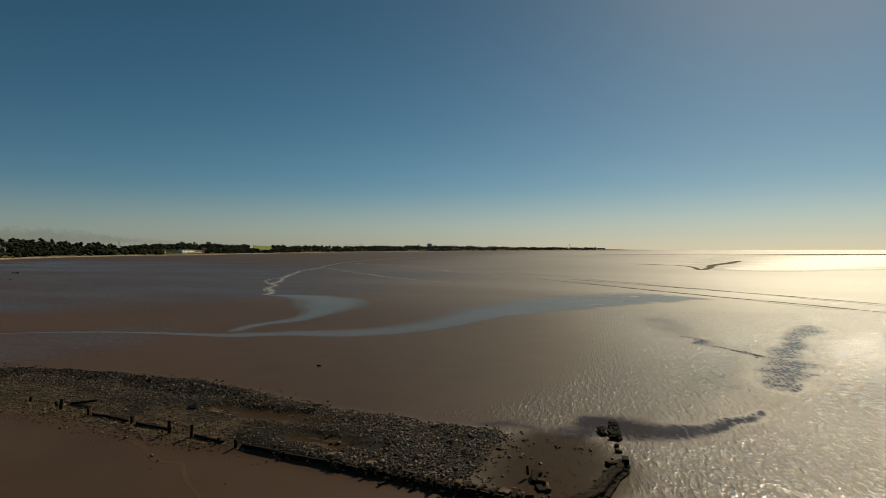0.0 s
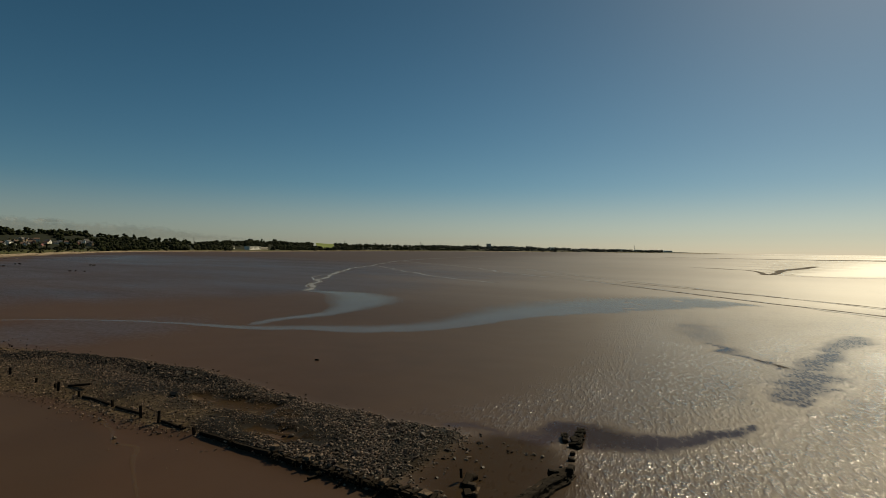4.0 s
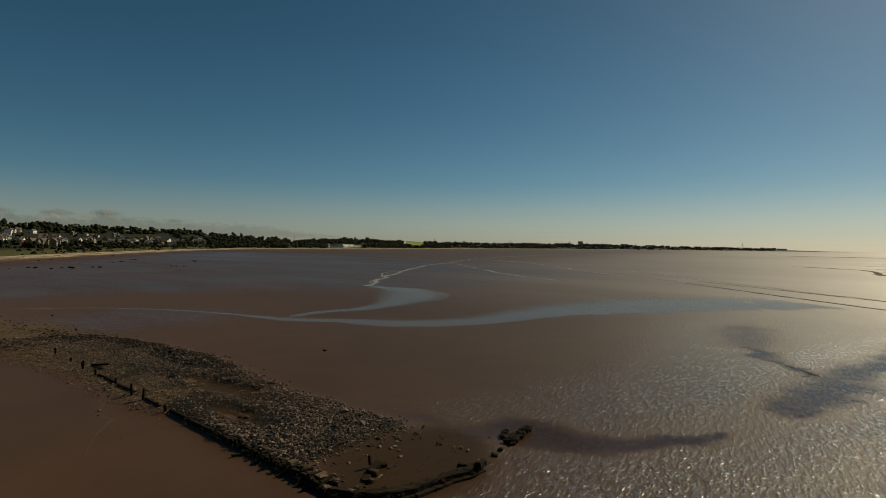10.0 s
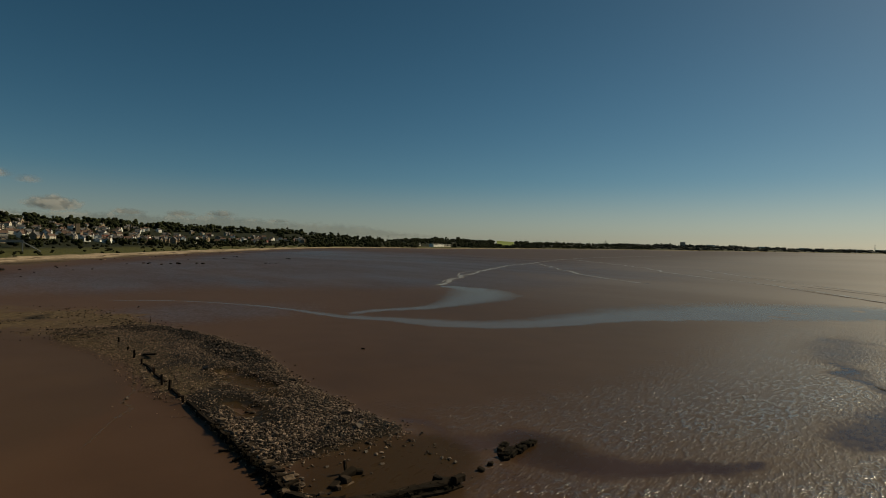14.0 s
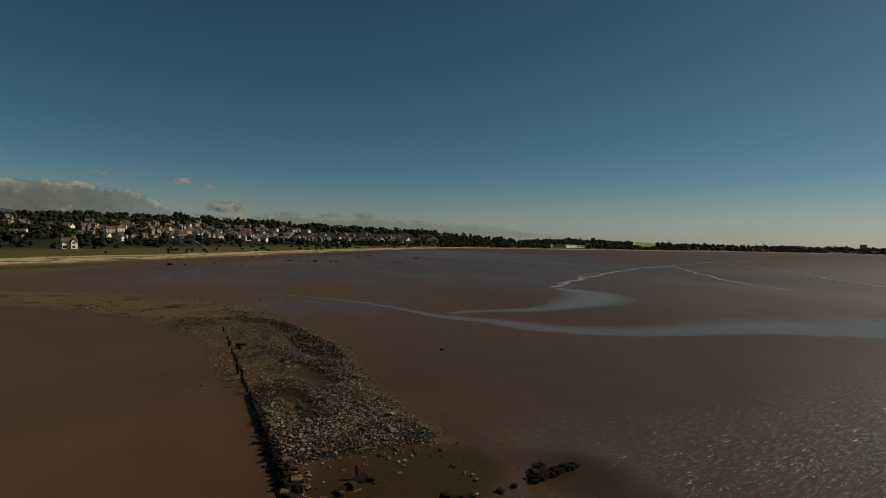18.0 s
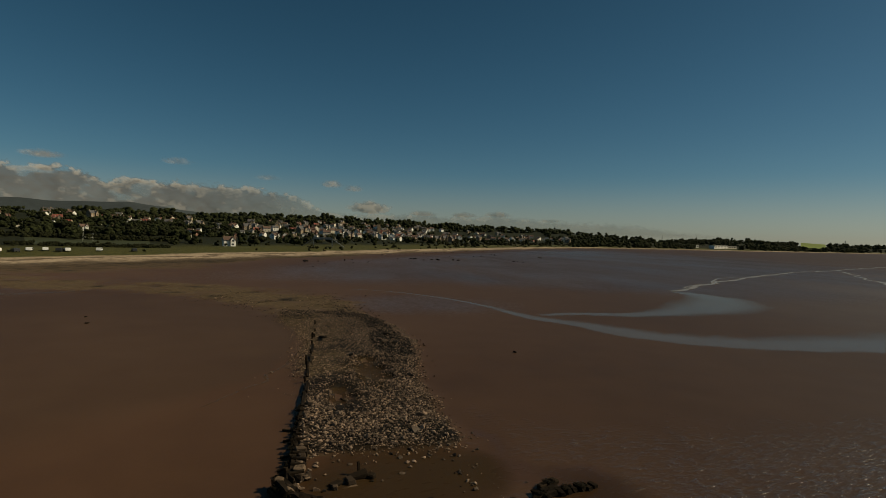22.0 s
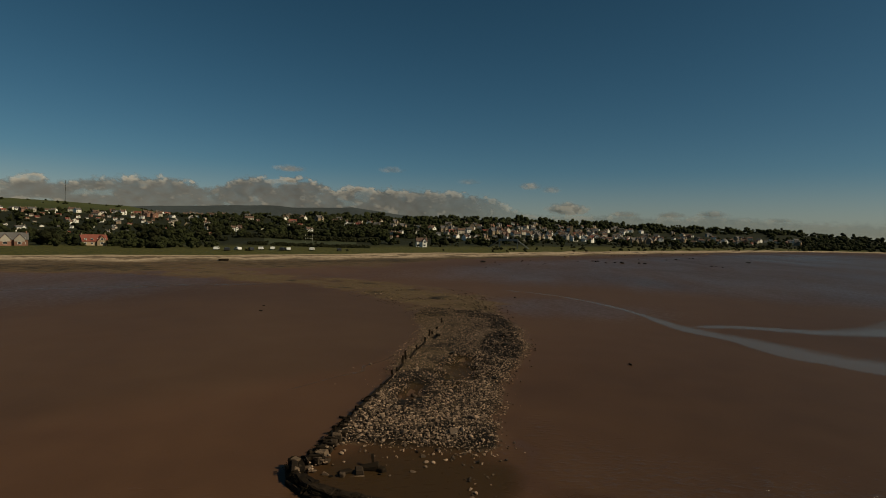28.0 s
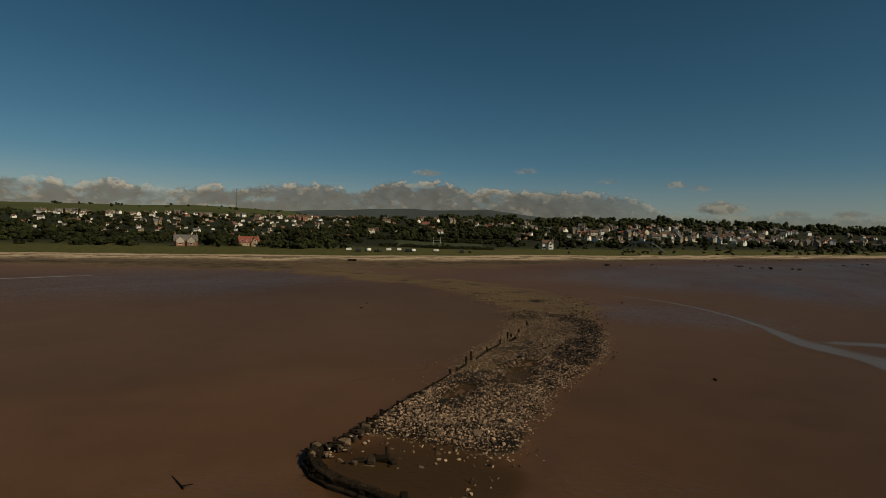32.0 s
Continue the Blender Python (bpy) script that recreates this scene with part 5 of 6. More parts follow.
def long_building(x, y, turn, w, length, h, walls, label, name="pavilion", bands=2, flat=True):
    """A long flat-roofed block with rows of windows on its +x face."""
    z = float(land_z(x, y))
    ob = thing(name, pose(x, y, z, 0, 0, turn), label, "building")
    part("wall", box((w, length, h + 1.5), (0, 0, -1.5), 0.05), walls, ob)
    part("roof", box((w + 0.8, length + 0.8, 0.35), (0, 0, h + 0.004), 0.05), CONCRETE, ob)
    n = max(3, int(length / 5))
    for s in range(bands):
        for i in range(n):
            window_on(ob, length / n * 0.7, h / bands * (0.5 if bands < 3 else 0.3), pose(w / 2, (i + 0.5) / n * length - length / 2, h / bands * (s + 0.25)))
    return ob


long_building(-962, 792, 20, 12, 46, 6.5, WHITE, "long white two-storey building above the shore", "hotel")
long_building(-985, 835, 18, 12, 34, 4.5, CREAM, "low cream building beside the white one", "hall", 1)
long_building(-978, 745, 15, 10, 22, 5.0, WHITE, "small white flat-roofed seaside building", "clubhouse", 1)
tower = long_building(*at_bearing(-27.4, 2680), -62, 16, 22, 25, GREY, "dark slab tower block on the far shore", "tower_block", 8)
# white and cream walls stand for distance haze painted over these blocks
for k, (b, r, h, w) in enumerate(((-24.9, 3400, 17, 46), (-23.0, 3500, 18, 34), (-20.6, 3600, 14, 60), (-17.5, 3650, 13, 50), (-14.0, 3760, 13, 80), (-12.2, 3800, 12, 50), (-9.5, 3850, 9, 50))):
    long_building(*at_bearing(b, r), -68, 20, w, h, (WHITE, CREAM, WHITE, WHITE)[k % 4], "pale block of flats on the far headland", "block_of_flats", 3)

church = thing("church", pose(-770, 88, float(land_z(-770, 88))) @ Matrix.Diagonal((0.62, 0.62, 0.72, 1)), "square stone church tower rising from trees", "church")
part("tower", box((7, 7, 22), (0, 0, -1.0), 0.1), SANDSTONE, church)
for i in range(8):
    a = i * math.pi / 4 + 0.39
    part("merlon", box((1.3, 1.3, 1.0), (2.8 * max(-1, min(1, 1.42 * math.cos(a))), 2.8 * max(-1, min(1, 1.42 * math.sin(a))), 21.004), 0.05), SANDSTONE, church)
part("nave", gable_mesh(9, 20, 6, 5), SANDSTONE, church, m=pose(0, -13.6, 0))
part("nave_roof", roof_mesh(9, 20, 6, 5), SLATE, church, m=pose(0, -13.6, 0))

# ---- parked cars, goal posts, footbridge, mast and pylons ----
CAR_WHITE = plain("white_car_paint", (0.72, 0.72, 0.70), 0.35, 0, 0.06, 1.0, 0.0)
CAR_DARK = plain("dark_car_paint", (0.03, 0.031, 0.035), 0.3, 0, 0.1, 1.0, 0.0)
RUBBER = plain("rubber", (0.02, 0.02, 0.02), 0.8)


def parked_car(paint, label, length=5.2, height=2.2):
    """A parked car with a sloped nose along +x."""
    ob = thing("parked_car", pose(0, 0, 0), label, "car", "parked cars")
    prof = [(-length / 2, 0.35), (length / 2, 0.35), (length / 2, 0.95), (length / 2 - 0.7, 1.15), (length / 2 - 1.3, height), (-length / 2 + 0.1, height)]
    bm = bmesh.new()
    sides = [[bm.verts.new((x, y, z)) for x, z in prof] for y in (-0.95, 0.95)]
    for i in range(6):
        bm.faces.new((sides[0][i], sides[0][(i + 1) % 6], sides[1][(i + 1) % 6], sides[1][i]))
    bm.faces.new(sides[0][::-1]), bm.faces.new(sides[1])
    bmesh.ops.recalc_face_normals(bm, faces=bm.faces[:])
    bmesh.ops.bevel(bm, geom=bm.edges[:], offset=0.08, segments=2, affect="EDGES")
    part("body", bm, paint, ob)
    for sx in (-1, 1):
        for sy in (-1, 1):
            bm = bmesh.new()
            bmesh.ops.create_cone(bm, cap_ends=True, segments=14, radius1=0.34, radius2=0.34, depth=0.22)
            part("wheel", bm, RUBBER, ob, m=pose(sx * length * 0.31, sy * 0.9, 0.34, 90, 0, 0))
    for sy in (-1, 1):
        part("side_window", box((length * 0.5, 0.03, height * 0.28), (-0.2, sy * 0.955, height * 0.58), 0.01), glass_mat, ob)
    part("windscreen", box((0.03, 1.5, height * 0.36), (0, 0, 0)), glass_mat, ob, m=pose(length / 2 - 0.94, 0, height * 0.56, 0, -30, 0))
    return ob


CARS = [parked_car(CAR_WHITE, "white parked car on turf above the beach", 3.7, 1.45), parked_car(CAR_DARK, "dark parked car on turf above the beach", 3.7, 1.4)]
CAR_BEARINGS = (-121.95, -120.96, -119.99, -118.78, -117.81, -116.72, -115.74, -115.2, -112.83, -110.12)
for k, b in enumerate(CAR_BEARINGS):
    x, y = at_bearing(b, 262 + 1.6 * (b + 116) + vr.uniform(-2, 2))
    m = pose(x, y, float(land_z(x, y)) + 0.02, 0, 0, -b + 90 + vr.uniform(-28, 28))
    if k < 2:
        CARS[k].matrix_basis = m
    else:
        copy_thing(CARS[0 if k % 3 else 1], m)


goal_at = at_bearing(-113.2, 372)
goal = thing("rugby_posts", pose(*goal_at, float(land_z(*goal_at)), 0, 0, 15), "white rugby posts on a grass pitch", "goal posts")
for side in (-1, 1):
    bm = bmesh.new()
    bmesh.ops.create_cone(bm, cap_ends=True, segments=8, radius1=0.06, radius2=0.045, depth=5.5)
    bmesh.ops.translate(bm, verts=bm.verts, vec=(0, 2.4 * side, 2.75))
    part("upright", bm, FRAME, goal)
part("crossbar", box((0.09, 4.8, 0.09), (0, 0, 2.7)), FRAME, goal)

bridge_at = at_bearing(-92.5, 395)
bridge = thing("footbridge", pose(*bridge_at, float(land_z(*bridge_at)), 0, 0, 80), "grey steel railway footbridge with stairs", "footbridge")
part("deck", box((14, 2.2, 0.4), (0, 0, 5.2), 0.03), STEEL, bridge)
part("railing", box((14, 0.12, 1.1), (0, 1.05, 5.6), 0.01), STEEL, bridge)
part("railing", box((14, 0.12, 1.1), (0, -1.05, 5.6), 0.01), STEEL, bridge)
for s in (-1, 1):
    part("stair_flight", box((9.4, 1.8, 0.4)), STEEL, bridge, m=pose(s * 11.0, 0, 2.5, 0, s * 34, 0))
    for y in (-0.9, 0.9):
        part("pillar", box((0.35, 0.35, 6.2), (s * 6.6, y, -1.0), 0.02), STEEL, bridge)

mast_at = at_bearing(-134.2, 1500)
mast = thing("radio_mast", pose(*mast_at, float(land_z(*mast_at)) - 1), "slender tall radio mast on the green hill", "mast")
for k in range(3):
    a = k * 2.094
    part("leg", box((0.35, 0.35, 50), (0.8 * math.cos(a), 0.8 * math.sin(a), 0)), STEEL, mast)
for k in range(16):
    part("brace", box((1.9, 1.9, 0.3), (0, 0, 3.0 * k + 2)), STEEL, mast)


def pylon(x, y, height):
    ob = thing("pylon", pose(x, y, float(land_z(x, y)) - 1, 0, 0, 55), "steel lattice electricity pylon on the skyline", "pylon", "electricity pylons")
    for sx in (-1, 1):
        for sy in (-1, 1):
            bm = box((0.5, 0.5, height * 1.02))
            for v in bm.verts:
                k = 1 - 0.9 * v.co.z / height
                v.co += Vector((sx * 2.6 * k, sy * 2.6 * k, 0))
            part("leg", bm, STEEL, ob)
    for z, w in ((0.62, 7.0), (0.76, 9.0), (0.9, 6.0)):
        part("crossarm", box((0.6, w * 1.7, 0.6), (0, 0, height * z)), STEEL, ob)
    return ob


for b, r, h in ((-57.2, 1900, 24), (-42.6, 2500, 26), (-34.6, 2700, 26), (-12.6, 3850, 40)):
    pylon(*at_bearing(b, r), h)

# dark remains of a wooden hulk at the top of the beach and a low outfall
hulk = thing("outfall", pose(-160.5, -72.5, 0.4, 0, 0, 125) @ Matrix.Diagonal((0.65, 0.65, 0.7, 1)), "dark stone outfall mouth on the pale beach", "outfall")
part("wall", box((3.4, 0.8, 0.9), (0, 0, -0.2), 0.12, 0, 0.15, 3), TIMBER, hulk)
part("wing", box((1.0, 2.6, 1.0), (2.0, -1.4, -0.2), 0.12, 0, 0.15, 4), TIMBER, hulk)
part("wing", box((1.0, 2.2, 0.9), (-2.0, -1.2, -0.2), 0.12, 0, 0.15, 5), TIMBER, hulk)
for k in range(46):
    u = vr.random()
    base = spline([(-300, 52), (-345, 84), (-404, 126), (-470, 178)], 4.0)
    x, y = base[int(u * (len(base) - 1))]
    x, y, size = x + vr.uniform(-9, 5), y + vr.uniform(-5, 5), vr.uniform(0.35, 0.8)
    ob = new("boulder", STONE_MESHES[k % 8])
    ob.matrix_basis = pose(x, y, max(0.0, float(land_z(x, y))) + size * 0.2, 0, 0, 71 * k) @ Matrix.Diagonal((size, size, size * 0.9, 1))
    tagged(ob, "grey armour boulder piled along the beach", "boulder", "sea defence boulders")
# weed heaps above the thin water off the village, stood in for by weedy stones
for k, (x, y) in enumerate(((-348, 135), (-255, 78), (-262, 67), (-249, 120), (-322, 120), (-255, 88), (-310, 155), (-216, 17), (-340, 54))):
    for i in range(3):
        lone_stone(x + vr.uniform(-3.5, 3.5), y + vr.uniform(-2, 2), vr.uniform(0.4, 0.9), k + i, True)
for k in range(16):
    x, y = vr.uniform(-330, -175), 0
    y = 0.0 + (-x - 185) * 0.75 - 45 + 25 + vr.uniform(8, 46)
    lone_stone(x, y, vr.uniform(0.2, 0.55), k, True)

# ---- trees ----


def crown_parts(rng, lumps, radius, height, level, leaves):
    """Crown geometry: noisy lumps and loose leaf clumps round them, as arrays of points and triangles."""
    shape = (ICO1, ICO2, ICO3)[level - 1]
    vs, fs, n = [], [], 0
    for k in range(lumps):
        a, e = rng.uniform(0, 6.283), rng.uniform(-0.5, 1.0)
        r = radius * rng.uniform(0.25, 0.75)
        c = np.array([r * math.cos(a), r * math.sin(a), height * (0.5 + 0.38 * e)])
        s = radius * rng.uniform(0.38, 0.62) * (1.0 - 0.3 * max(0, e))
        v = shape[0] * s * (1 + 0.08 * rng.normal(size=(len(shape[0]), 1))) * np.array([1, 1, 0.85]) + c
        vs.append(v), fs.append(shape[1] + n)
        n += len(v)
    centre = np.concatenate(vs)
    for k in range(leaves):
        c = centre[rng.integers(0, len(centre))] + rng.normal(0, radius * 0.05, 3)
        s = radius * rng.uniform(0.05, 0.11)
        v = c + rng.normal(0, 1, (3, 3)) * s
        vs.append(v), fs.append(np.array([[0, 1, 2]]) + n)
        n += 3
    return np.concatenate(vs), np.concatenate(fs)


def trunk_mesh(height, radius, seed):
    """A tapered trunk with three limbs."""
    r = random.Random(seed)
    bm = bmesh.new()
    bmesh.ops.create_cone(bm, cap_ends=True, segments=8, radius1=radius, radius2=radius * 0.5, depth=height * 0.6)
    bmesh.ops.translate(bm, verts=bm.verts, vec=(0, 0, height * 0.3 - 0.3))
    for k in range(3):
        new_verts = bmesh.ops.create_cone(bm, cap_ends=True, segments=6, radius1=radius * 0.45, radius2=radius * 0.15, depth=height * 0.4)["verts"]
        bmesh.ops.translate(bm, verts=new_verts, vec=(0, 0, height * 0.2))
        bmesh.ops.rotate(bm, verts=new_verts, cent=(0, 0, 0), matrix=Euler((radians(r.uniform(25, 45)), 0, 2.1 * k + r.random())).to_matrix())
        bmesh.ops.translate(bm, verts=new_verts, vec=(0, 0, height * 0.42))
    return bm


TREES = []
for k in range(7):
    trng = np.random.default_rng(90 + k)
    h, r = (9.5, 4.2) if k < 5 else (6.0, 3.4)
    ob = thing("tree", pose(0, 0, 0), ("dark green broadleaf tree with a rounded crown" if k % 3 else "broad grey-green tree with an uneven crown"), "tree", "village trees")
    part("trunk", trunk_mesh(h, 0.28, k), BARK, ob)
    v, f = crown_parts(trng, 13, r, h, 2, 320)
    part("crown", mesh_from("crown", v, f, LEAF if k % 3 else LEAF_GREY, False), LEAF, ob)
    TREES.append(ob)
tree_used = set()


def put_tree(k, x, y, scale):
    m = pose(x, y, float(land_z(x, y)) - 0.1, 0, 0, vr.uniform(0, 360))
    if k not in tree_used:
        tree_used.add(k)
        ob = TREES[k]
    else:
        ob = copy_thing(TREES[k], m)
    ob.matrix_basis = m
    ob.scale = (scale, scale, scale * vr.uniform(0.85, 1.15))


count = tries = 0
while count < 290 and tries < 12000:
    tries += 1
    bearing = vr.choice((vr.uniform(-155, -100), vr.uniform(-110, -62), vr.uniform(-66, -44)))
    distance = vr.uniform(180, 1000)
    x, y = at_bearing(bearing, distance)
    d = inland_of(x, y)
    if d < 38 or d > 420 or (abs(bearing + 101.6) < 1.4 and distance < 350):
        continue
    if bearing < -122 and d > 75:
        ok = vr.random() < 0.6
    elif bearing < -102:
        ok = d > 150 or (d > 70 and vr.random() < 0.08)
    elif bearing < -66:
        ok = d > 80 and vr.random() < 0.8
    else:
        ok = True
    if not ok or any((x - a) ** 2 + (y - b) ** 2 < 11**2 for a, b in placed):
        continue
    put_tree(vr.randrange(7), x, y, vr.uniform(0.5, 0.9))
    count += 1


def woods(name, label, rows, mat, seed, level=1):
    """Many far crowns as one mesh: rows of x, y, size."""
    wr = np.random.default_rng(seed)
    forms = [crown_parts(wr, 5 if level > 1 else 6, 4.4, 8.0, level, 30) for _ in range(12)]
    vs, fs, n = [], [], 0
    zs = land_z(rows[:, 0], rows[:, 1])
    for (x, y, s), z in zip(rows, zs):
        v, f = forms[wr.integers(0, 12)]
        a = wr.uniform(0, 6.283)
        rot = np.array([[math.cos(a), -math.sin(a), 0], [math.sin(a), math.cos(a), 0], [0, 0, wr.uniform(0.8, 1.2)]])
        vs.append(v @ rot.T * s + np.array([x, y, z - 2.2 * s]))
        fs.append(f + n)
        n += len(v)
    me = mesh_from(name, np.concatenate(vs), np.concatenate(fs), mat, False)
    tagged(new(name, me), label, "woodland", kind="stuff")


wr = np.random.default_rng(44)


def wood_rows(n, blo, bhi, dlo, dhi, rlo, rhi, size, clump=None):
    """Random crowns by bearing and distance inland, gathered in clumps with gaps between where asked."""
    b, r = np.radians(wr.uniform(blo, bhi, n)), wr.uniform(rlo, rhi, n)
    x, y = EYE_X + r * np.sin(b), EYE_Y + r * np.cos(b)
    d, _ = line_distance(x, y, SHORE)
    ok = (d > dlo) & (d < dhi)
    deg = np.degrees(b)
    # keep the camera's lines of sight to chosen houses and fields clear
    for b, far in ((132.1, 275), (137.8, 268)):
        ok &= ~((np.abs(deg + b) < 2.3) & (r < far) & (r > far - 60))
    ok &= ~((np.abs(deg + 101.6) < 1.4) & (r < 350))
    ok &= ~((np.abs(deg + 52.4) < 1.9) & (r < 1290)) & ~((np.abs(deg + 44.9) < 1.1) & (r > 1500))
    if placed:
        hx = np.array(placed)
        near = np.hypot(x[:, None] - hx[:, 0], y[:, None] - hx[:, 1]).min(1)
        ok &= near > 5 + 2.5 * size
    if clump is not None:
        ok &= wobble(x, y, 0.055, 4.0) + 0.5 * wobble(x, y, 0.15, 2.0) > clump
    return np.stack([x, y, size * wr.uniform(0.6, 1.25, n)], -1)[ok]


woods("ridge_woodland", "dense dark woodland along the ridge above the village",
      np.concatenate([wood_rows(700, -114, -98, 420, 640, 500, 1400, 1.5, -0.5), wood_rows(1500, -100, -66, 370, 620, 500, 1500, 1.7), wood_rows(220, -69, -56, 150, 620, 600, 1500, 1.4), wood_rows(260, -112, -68, 440, 600, 500, 1400, 2.2, 0.1)]), LEAF, 1, 2)
woods("village_trees", "dark garden trees standing in clumps between the houses",
      np.concatenate([wood_rows(1300, -147, -122, 62, 200, 200, 560, 0.55, -0.25), wood_rows(420, -147, -122, 180, 320, 240, 640, 0.7, 0.15), wood_rows(500, -160, -145, 110, 300, 200, 640, 0.85, -0.3), wood_rows(1100, -156, -122, 260, 660, 300, 950, 0.7, 0.15), wood_rows(1100, -124, -100, 190, 520, 280, 900, 1.0, -0.4), wood_rows(700, -102, -66, 140, 420, 300, 1150, 0.75, -0.1)]), LEAF, 2)
woods("village_shrubs", "dark garden shrubs and hedges between the houses", np.concatenate([wood_rows(900, -158, -96, 190, 600, 240, 1000, 0.4, -0.2), wood_rows(420, -96, -62, 120, 420, 240, 1000, 0.36), wood_rows(500, -160, -122, 110, 220, 180, 620, 0.55, 0.1)]), LEAF_GREY, 6)
woods("coast_woodland", "dark woodland along the far shore", np.concatenate([wood_rows(1300, -66, -42, 25, 300, 700, 1700, 1.4), wood_rows(1300, -50, -30, 30, 420, 1300, 2700, 1.6)]), LEAF, 3)
woods("headland_woodland", "far headland woodland, distance haze painted grey-green into its leaves", wood_rows(1100, -34, -10, 20, 600, 2300, 4100, 2.0), LEAF_HAZED, 8)
woods("hill_hedges", "hedges and small trees on the green hill", np.concatenate([wood_rows(500, -165, -118, 640, 800, 600, 1300, 0.8, 0.1), wood_rows(140, -160, -125, 1100, 1330, 900, 1900, 0.9)]), LEAF, 4)
woods("bank_scrub", "low scrub on the bank behind the beach", np.concatenate([wood_rows(1000, -95, -60, 26, 46, 250, 900, 0.33), wood_rows(700, -80, -58, 40, 112, 250, 1000, 0.6), wood_rows(200, -124, -96, 34, 60, 250, 700, 0.25, 0.2), wood_rows(600, -165, -120, 75, 200, 180, 700, 0.5, 0.25), wood_rows(500, -108, -80, 60, 170, 250, 800, 0.42, 0.1), wood_rows(400, -128, -104, 80, 120, 230, 800, 0.3, 0.2), wood_rows(260, -119, -107, 60, 250, 310, 325, 0.26), wood_rows(160, -120, -106, 60, 280, 398, 412, 0.5)]), LEAF_GREY, 5)

# the playing field behind the parked cars
gb, gr = np.radians(np.linspace(-117.6, -108.4, 26)), np.linspace(325, 398, 12)
GB, GR = np.meshgrid(gb, gr)
GX, GY = EYE_X + GR * np.sin(GB), EYE_Y + GR * np.cos(GB)
GZ = land_z(GX, GY) + 0.12
PITCH = plain("mown_grass", (0.030, 0.036, 0.012), 0.9, 0, 0.4, 0.08, 0.0)
tagged(new("playing_field", mesh_from("playing_field", np.stack([GX, GY, GZ], -1), quad_grid(26, 12)[:, ::-1], PITCH, True)), "flat mown green playing field with white posts", "field", kind="structure")

# a bright pasture between the woods
fb, fr = np.radians(np.linspace(-45.8, -44.0, 14)), np.linspace(1560, 1760, 8)
FB, FR = np.meshgrid(fb, fr)
FX, FY = EYE_X + FR * np.sin(FB), EYE_Y + FR * np.cos(FB)
FZ = land_z(FX, FY) + 1.0 + 9 * smoothstep(1560, 1760, FR) + 0.4 * wobble(FX, FY, 0.1)
PASTURE = plain("pasture", (0.13, 0.165, 0.035), 0.9, 0, 0.3, 0.05, 0.0)
tagged(new("pasture", mesh_from("pasture", np.stack([FX, FY, FZ], -1), quad_grid(14, 8)[:, ::-1], PASTURE, True)), "sunlit yellow-green pasture between dark woods", "field", kind="structure")

# ---- clouds low over the land ----


def cloud_material():
    m, nodes, links, bsdf = material("cloud")
    bsdf.inputs["Roughness"].default_value = 1.0
    bsdf.inputs["Specular IOR Level"].default_value = 0.0
    # light from behind shines through; sunlit crests are painted paler than the shaded body
    own = attribute(nodes, "sunlit_tint")
    links.new(mixed(links, nodes, own, (0.212, 0.213, 0.226), (0.72, 0.69, 0.67)), bsdf.inputs["Base Color"])
    through_light = put(links, nodes, "ShaderNodeBsdfTranslucent", Color=mixed(links, nodes, own, (0.212, 0.213, 0.226), (0.72, 0.69, 0.67)))
    both = put(links, nodes, "ShaderNodeMixShader", Fac=0.5)
    links.new(bsdf.outputs[0], both.inputs[1])
    links.new(through_light.outputs[0], both.inputs[2])
    clear = nodes.new("ShaderNodeBsdfTransparent")
    veil = put(links, nodes, "ShaderNodeMixShader", Fac=attribute(nodes, "cover"))
    links.new(clear.outputs[0], veil.inputs[1])
    links.new(both.outputs[0], veil.inputs[2])
    links.new(veil.outputs[0], nodes["Material Output"].inputs["Surface"])
    return m


def fractal(u, v, octaves, seed):
    """Summed value noise on a lattice, between 0 and 1."""
    out, weight, total = np.zeros(u.shape), 1.0, 0.0
    for k in range(octaves):
        lattice = np.random.default_rng(seed + k).random((257, 257))
        a, b = u * 2**k % 256, v * 2**k % 256
        i, j = a.astype(int), b.astype(int)
        fa, fb = a - i, b - j
        fa, fb = fa * fa * (3 - 2 * fa), fb * fb * (3 - 2 * fb)
        low = lattice[i, j] * (1 - fa) + lattice[i + 1, j] * fa
        high = lattice[i, j + 1] * (1 - fa) + lattice[i + 1, j + 1] * fa
        out += weight * (low * (1 - fb) + high * fb)
        total += weight
        weight *= 0.55
    return out / total


# the upper limit of the cloud bank (bearing, elevation), and single clouds (bearing, elevation, half-width, half-height, weight)
CLOUD_TOPS = ((-175, 3.3), (-160, 3.6), (-149.4, 3.8), (-147.9, 3.3), (-145.2, 4.2), (-143.6, 3.75), (-140, 3.55), (-137.6, 3.7), (-136, 4.25), (-134.8, 3.6), (-131.5, 4.2),
              (-128, 4.5), (-126.2, 4.6), (-124.3, 4.3), (-122.4, 3.8), (-120.3, 4.7), (-119.2, 5.1), (-116.5, 5.0), (-113.9, 5.3), (-111.4, 4.7), (-110.4, 4.1), (-108.5, 4.7), (-105.7, 4.4),
              (-101.6, 4.5), (-99, 4.4), (-96, 4.1), (-93.4, 3.7), (-92.2, 2.9), (-91, 2.3), (-88, 2.1), (-84, 2.2), (-80.4, 2.4), (-78.5, 2.1), (-76.6, 2.4), (-75, 2.1), (-73, 2.5), (-71, 2.2), (-67, 1.9), (-60, 1.7), (-54, 1.0), (-46, 0.2))
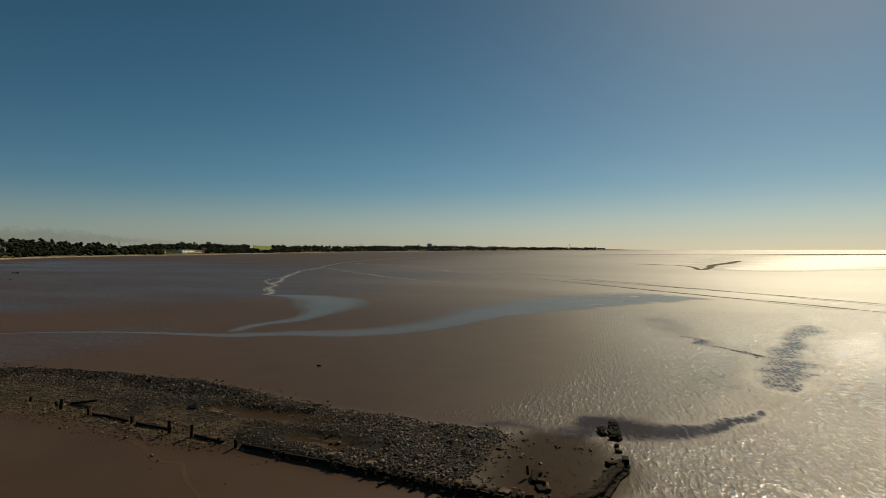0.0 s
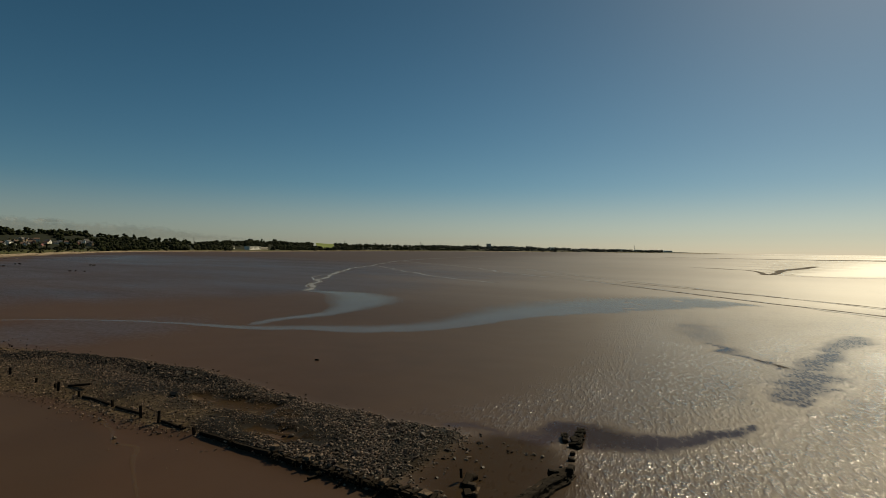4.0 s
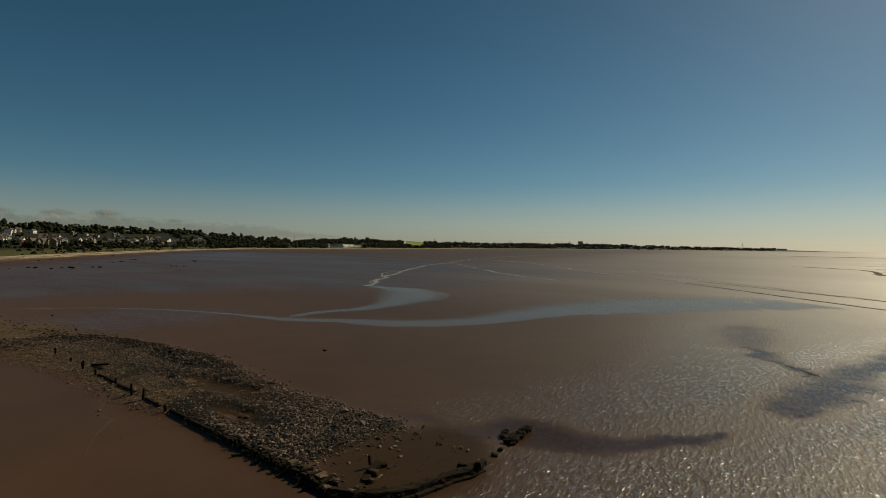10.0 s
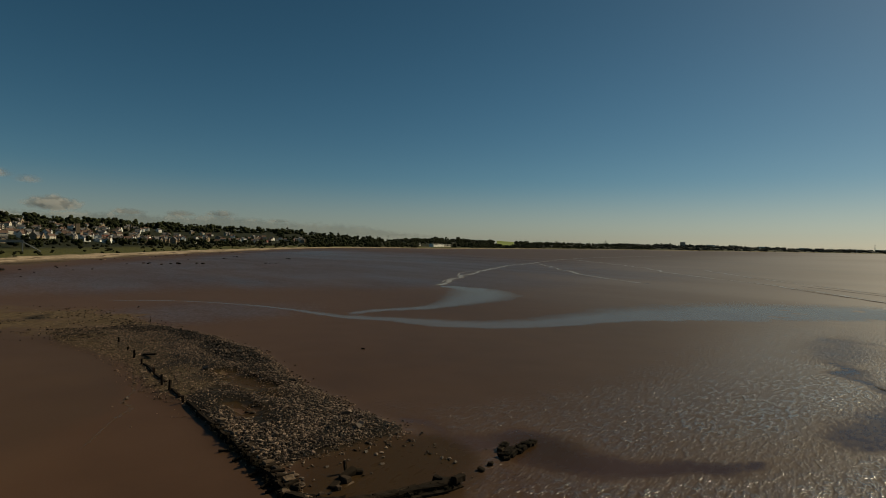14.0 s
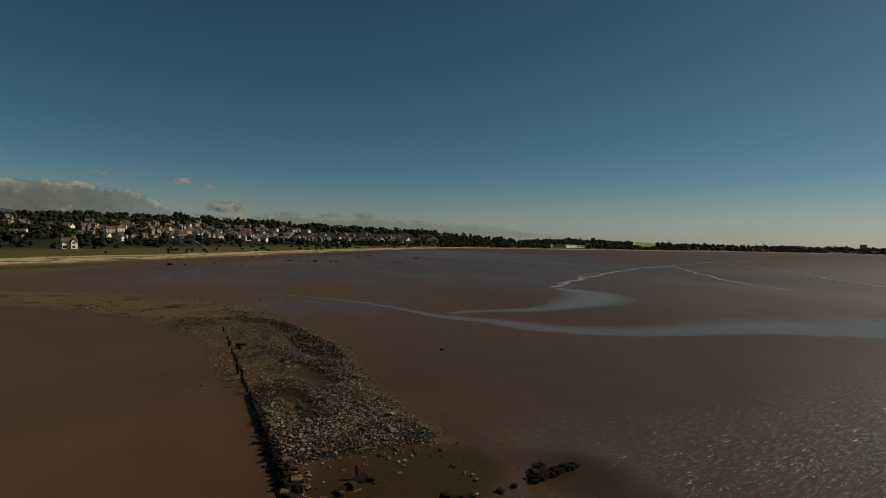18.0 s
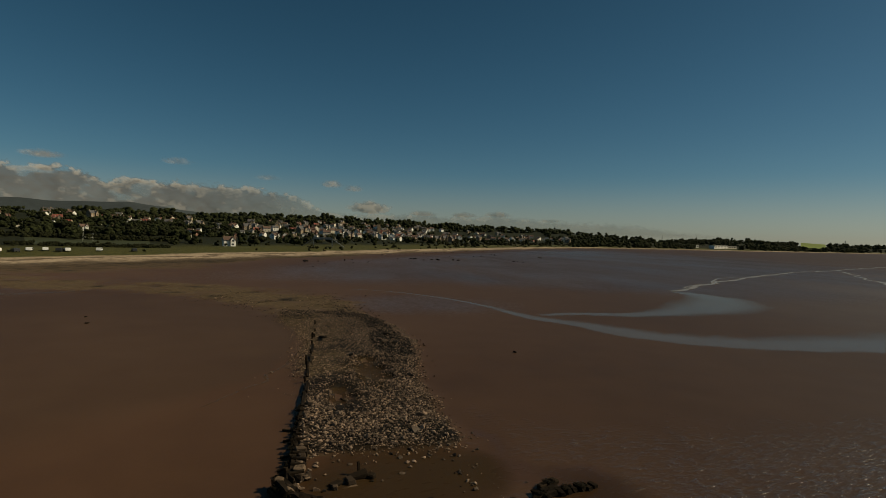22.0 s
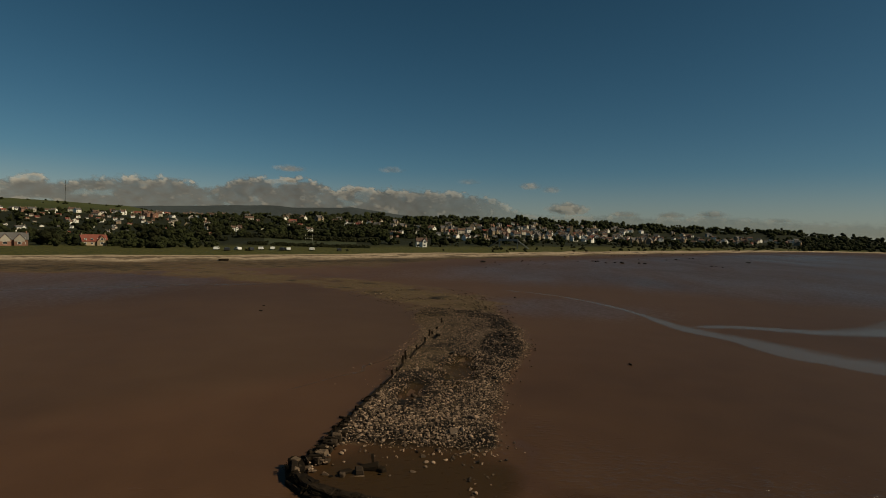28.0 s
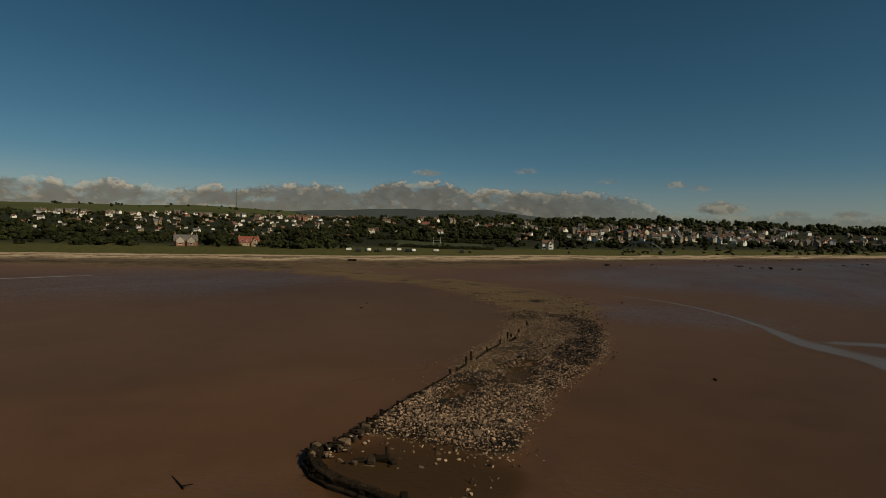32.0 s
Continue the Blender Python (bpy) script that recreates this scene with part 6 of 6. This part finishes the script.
CLOUDS = ((-86.3, 2.6, 2.1, 0.6, 1.3), (-114.9, 5.95, 1.6, 0.32, 0.75), (-90.2, 4.95, 1.1, 0.35, 0.55), (-104.6, 6.3, 1.2, 0.28, 0.35), (-80.6, 2.2, 1.5, 0.3, 0.8), (-76.4, 2.2, 1.4, 0.3, 0.8), (-72.8, 2.3, 1.3, 0.3, 0.7),
          (-88.0, 4.6, 0.9, 0.3, 0.4), (-67.5, 1.8, 1.2, 0.2, 0.5), (-96.5, 5.3, 1.0, 0.22, 0.3))


def cloud_bank():
    """Cumulus at the edge of sight: a grey bank with heaped upper edges painted as sunlit, and a few clouds apart from
    it.
    """
    nb, ne = 1050, 110
    bs, es = np.linspace(-174, -46, nb), np.linspace(0.2, 7.2, ne)
    bearing, elevation = np.meshgrid(bs, es)
    coarse_n = fractal(bearing * 0.55 + 300, elevation * 1.1 + 9, 3, 400)
    heap = fractal(bearing * 1.5 + 600, elevation * 2.1 + 60, 4, 440)
    wisps = fractal(bearing * 3.4 + 900, elevation * 4.4 + 20, 4, 480)
    top = np.interp(bearing, [b for b, _ in CLOUD_TOPS], [e for _, e in CLOUD_TOPS])
    deep = np.interp(bearing, [-94, -90, -60], [1.0, 0.55, 0.35])
    inside = (top + 0.95 * (heap - 0.5) * deep + 0.45 * (wisps - 0.5) - elevation) / 0.42
    apart = np.full(bearing.shape, -3.0)
    for b, e, w, h, weight in CLOUDS:
        du, dv = (bearing - b) / w, (elevation - e) / np.where(elevation > e, h * 1.4, h * 0.8)
        apart = np.maximum(apart, (1.1 - (du * du + dv * dv) + 1.1 * (heap - 0.5) + 0.5 * (wisps - 0.5)) * weight)
    field = np.maximum(inside, apart)
    holes = smoothstep(0.60, 0.76, coarse_n) * smoothstep(-100, -112, bearing) * 0.35
    solid = smoothstep(-0.25, 1.1, field)
    haze = np.interp(bearing, [-104, -97, -93, -88, -70, -50], [0.95, 0.78, 0.55, 0.5, 0.42, 0.2])
    cover = np.maximum(solid * np.where(apart > inside, 0.8, haze * (0.85 + 0.35 * (heap - 0.4))) - holes, 0.0) * smoothstep(0.2, 0.8, elevation)
    # sunlight painted on the upper edges and on the single clouds
    crest = smoothstep(2.4, 0.4, field) * smoothstep(0.0, 0.5, field) * smoothstep(0.42, 0.62, heap + 0.35 * (coarse_n - 0.5))
    crest = np.maximum(crest, 0.35 * smoothstep(0.52, 0.74, heap) * smoothstep(0.48, 0.6, coarse_n))
    crest = np.maximum(crest, np.where(apart > inside, 0.35 + 0.6 * smoothstep(0.45, 0.6, heap), 0.0))
    relief = 60 * smoothstep(0.0, 5.0, field) + 16 * (1 - np.abs(2 * heap - 1)) + 40 * coarse_n
    for _ in range(14):
        relief[1:-1, 1:-1] = (relief[1:-1, 1:-1] * 2 + relief[2:, 1:-1] + relief[:-2, 1:-1] + relief[1:-1, 2:] + relief[1:-1, :-2]) / 6
    r = 4330 - relief + 66 * elevation
    a = np.radians(bearing)
    verts = np.stack([r * np.sin(a), r * np.cos(a), 12 + r * np.tan(np.radians(elevation))], -1)
    me = mesh_from("cloud_bank", verts, quad_grid(nb, ne)[:, ::-1], cloud_material(), True, [("cover", np.clip(cover, 0, 0.95)), ("sunlit_tint", np.clip(crest, 0, 1))])
    tagged(new("backdrop_clouds", me), "bank of small cumulus clouds low above the land", "clouds", kind="structure")


cloud_bank()
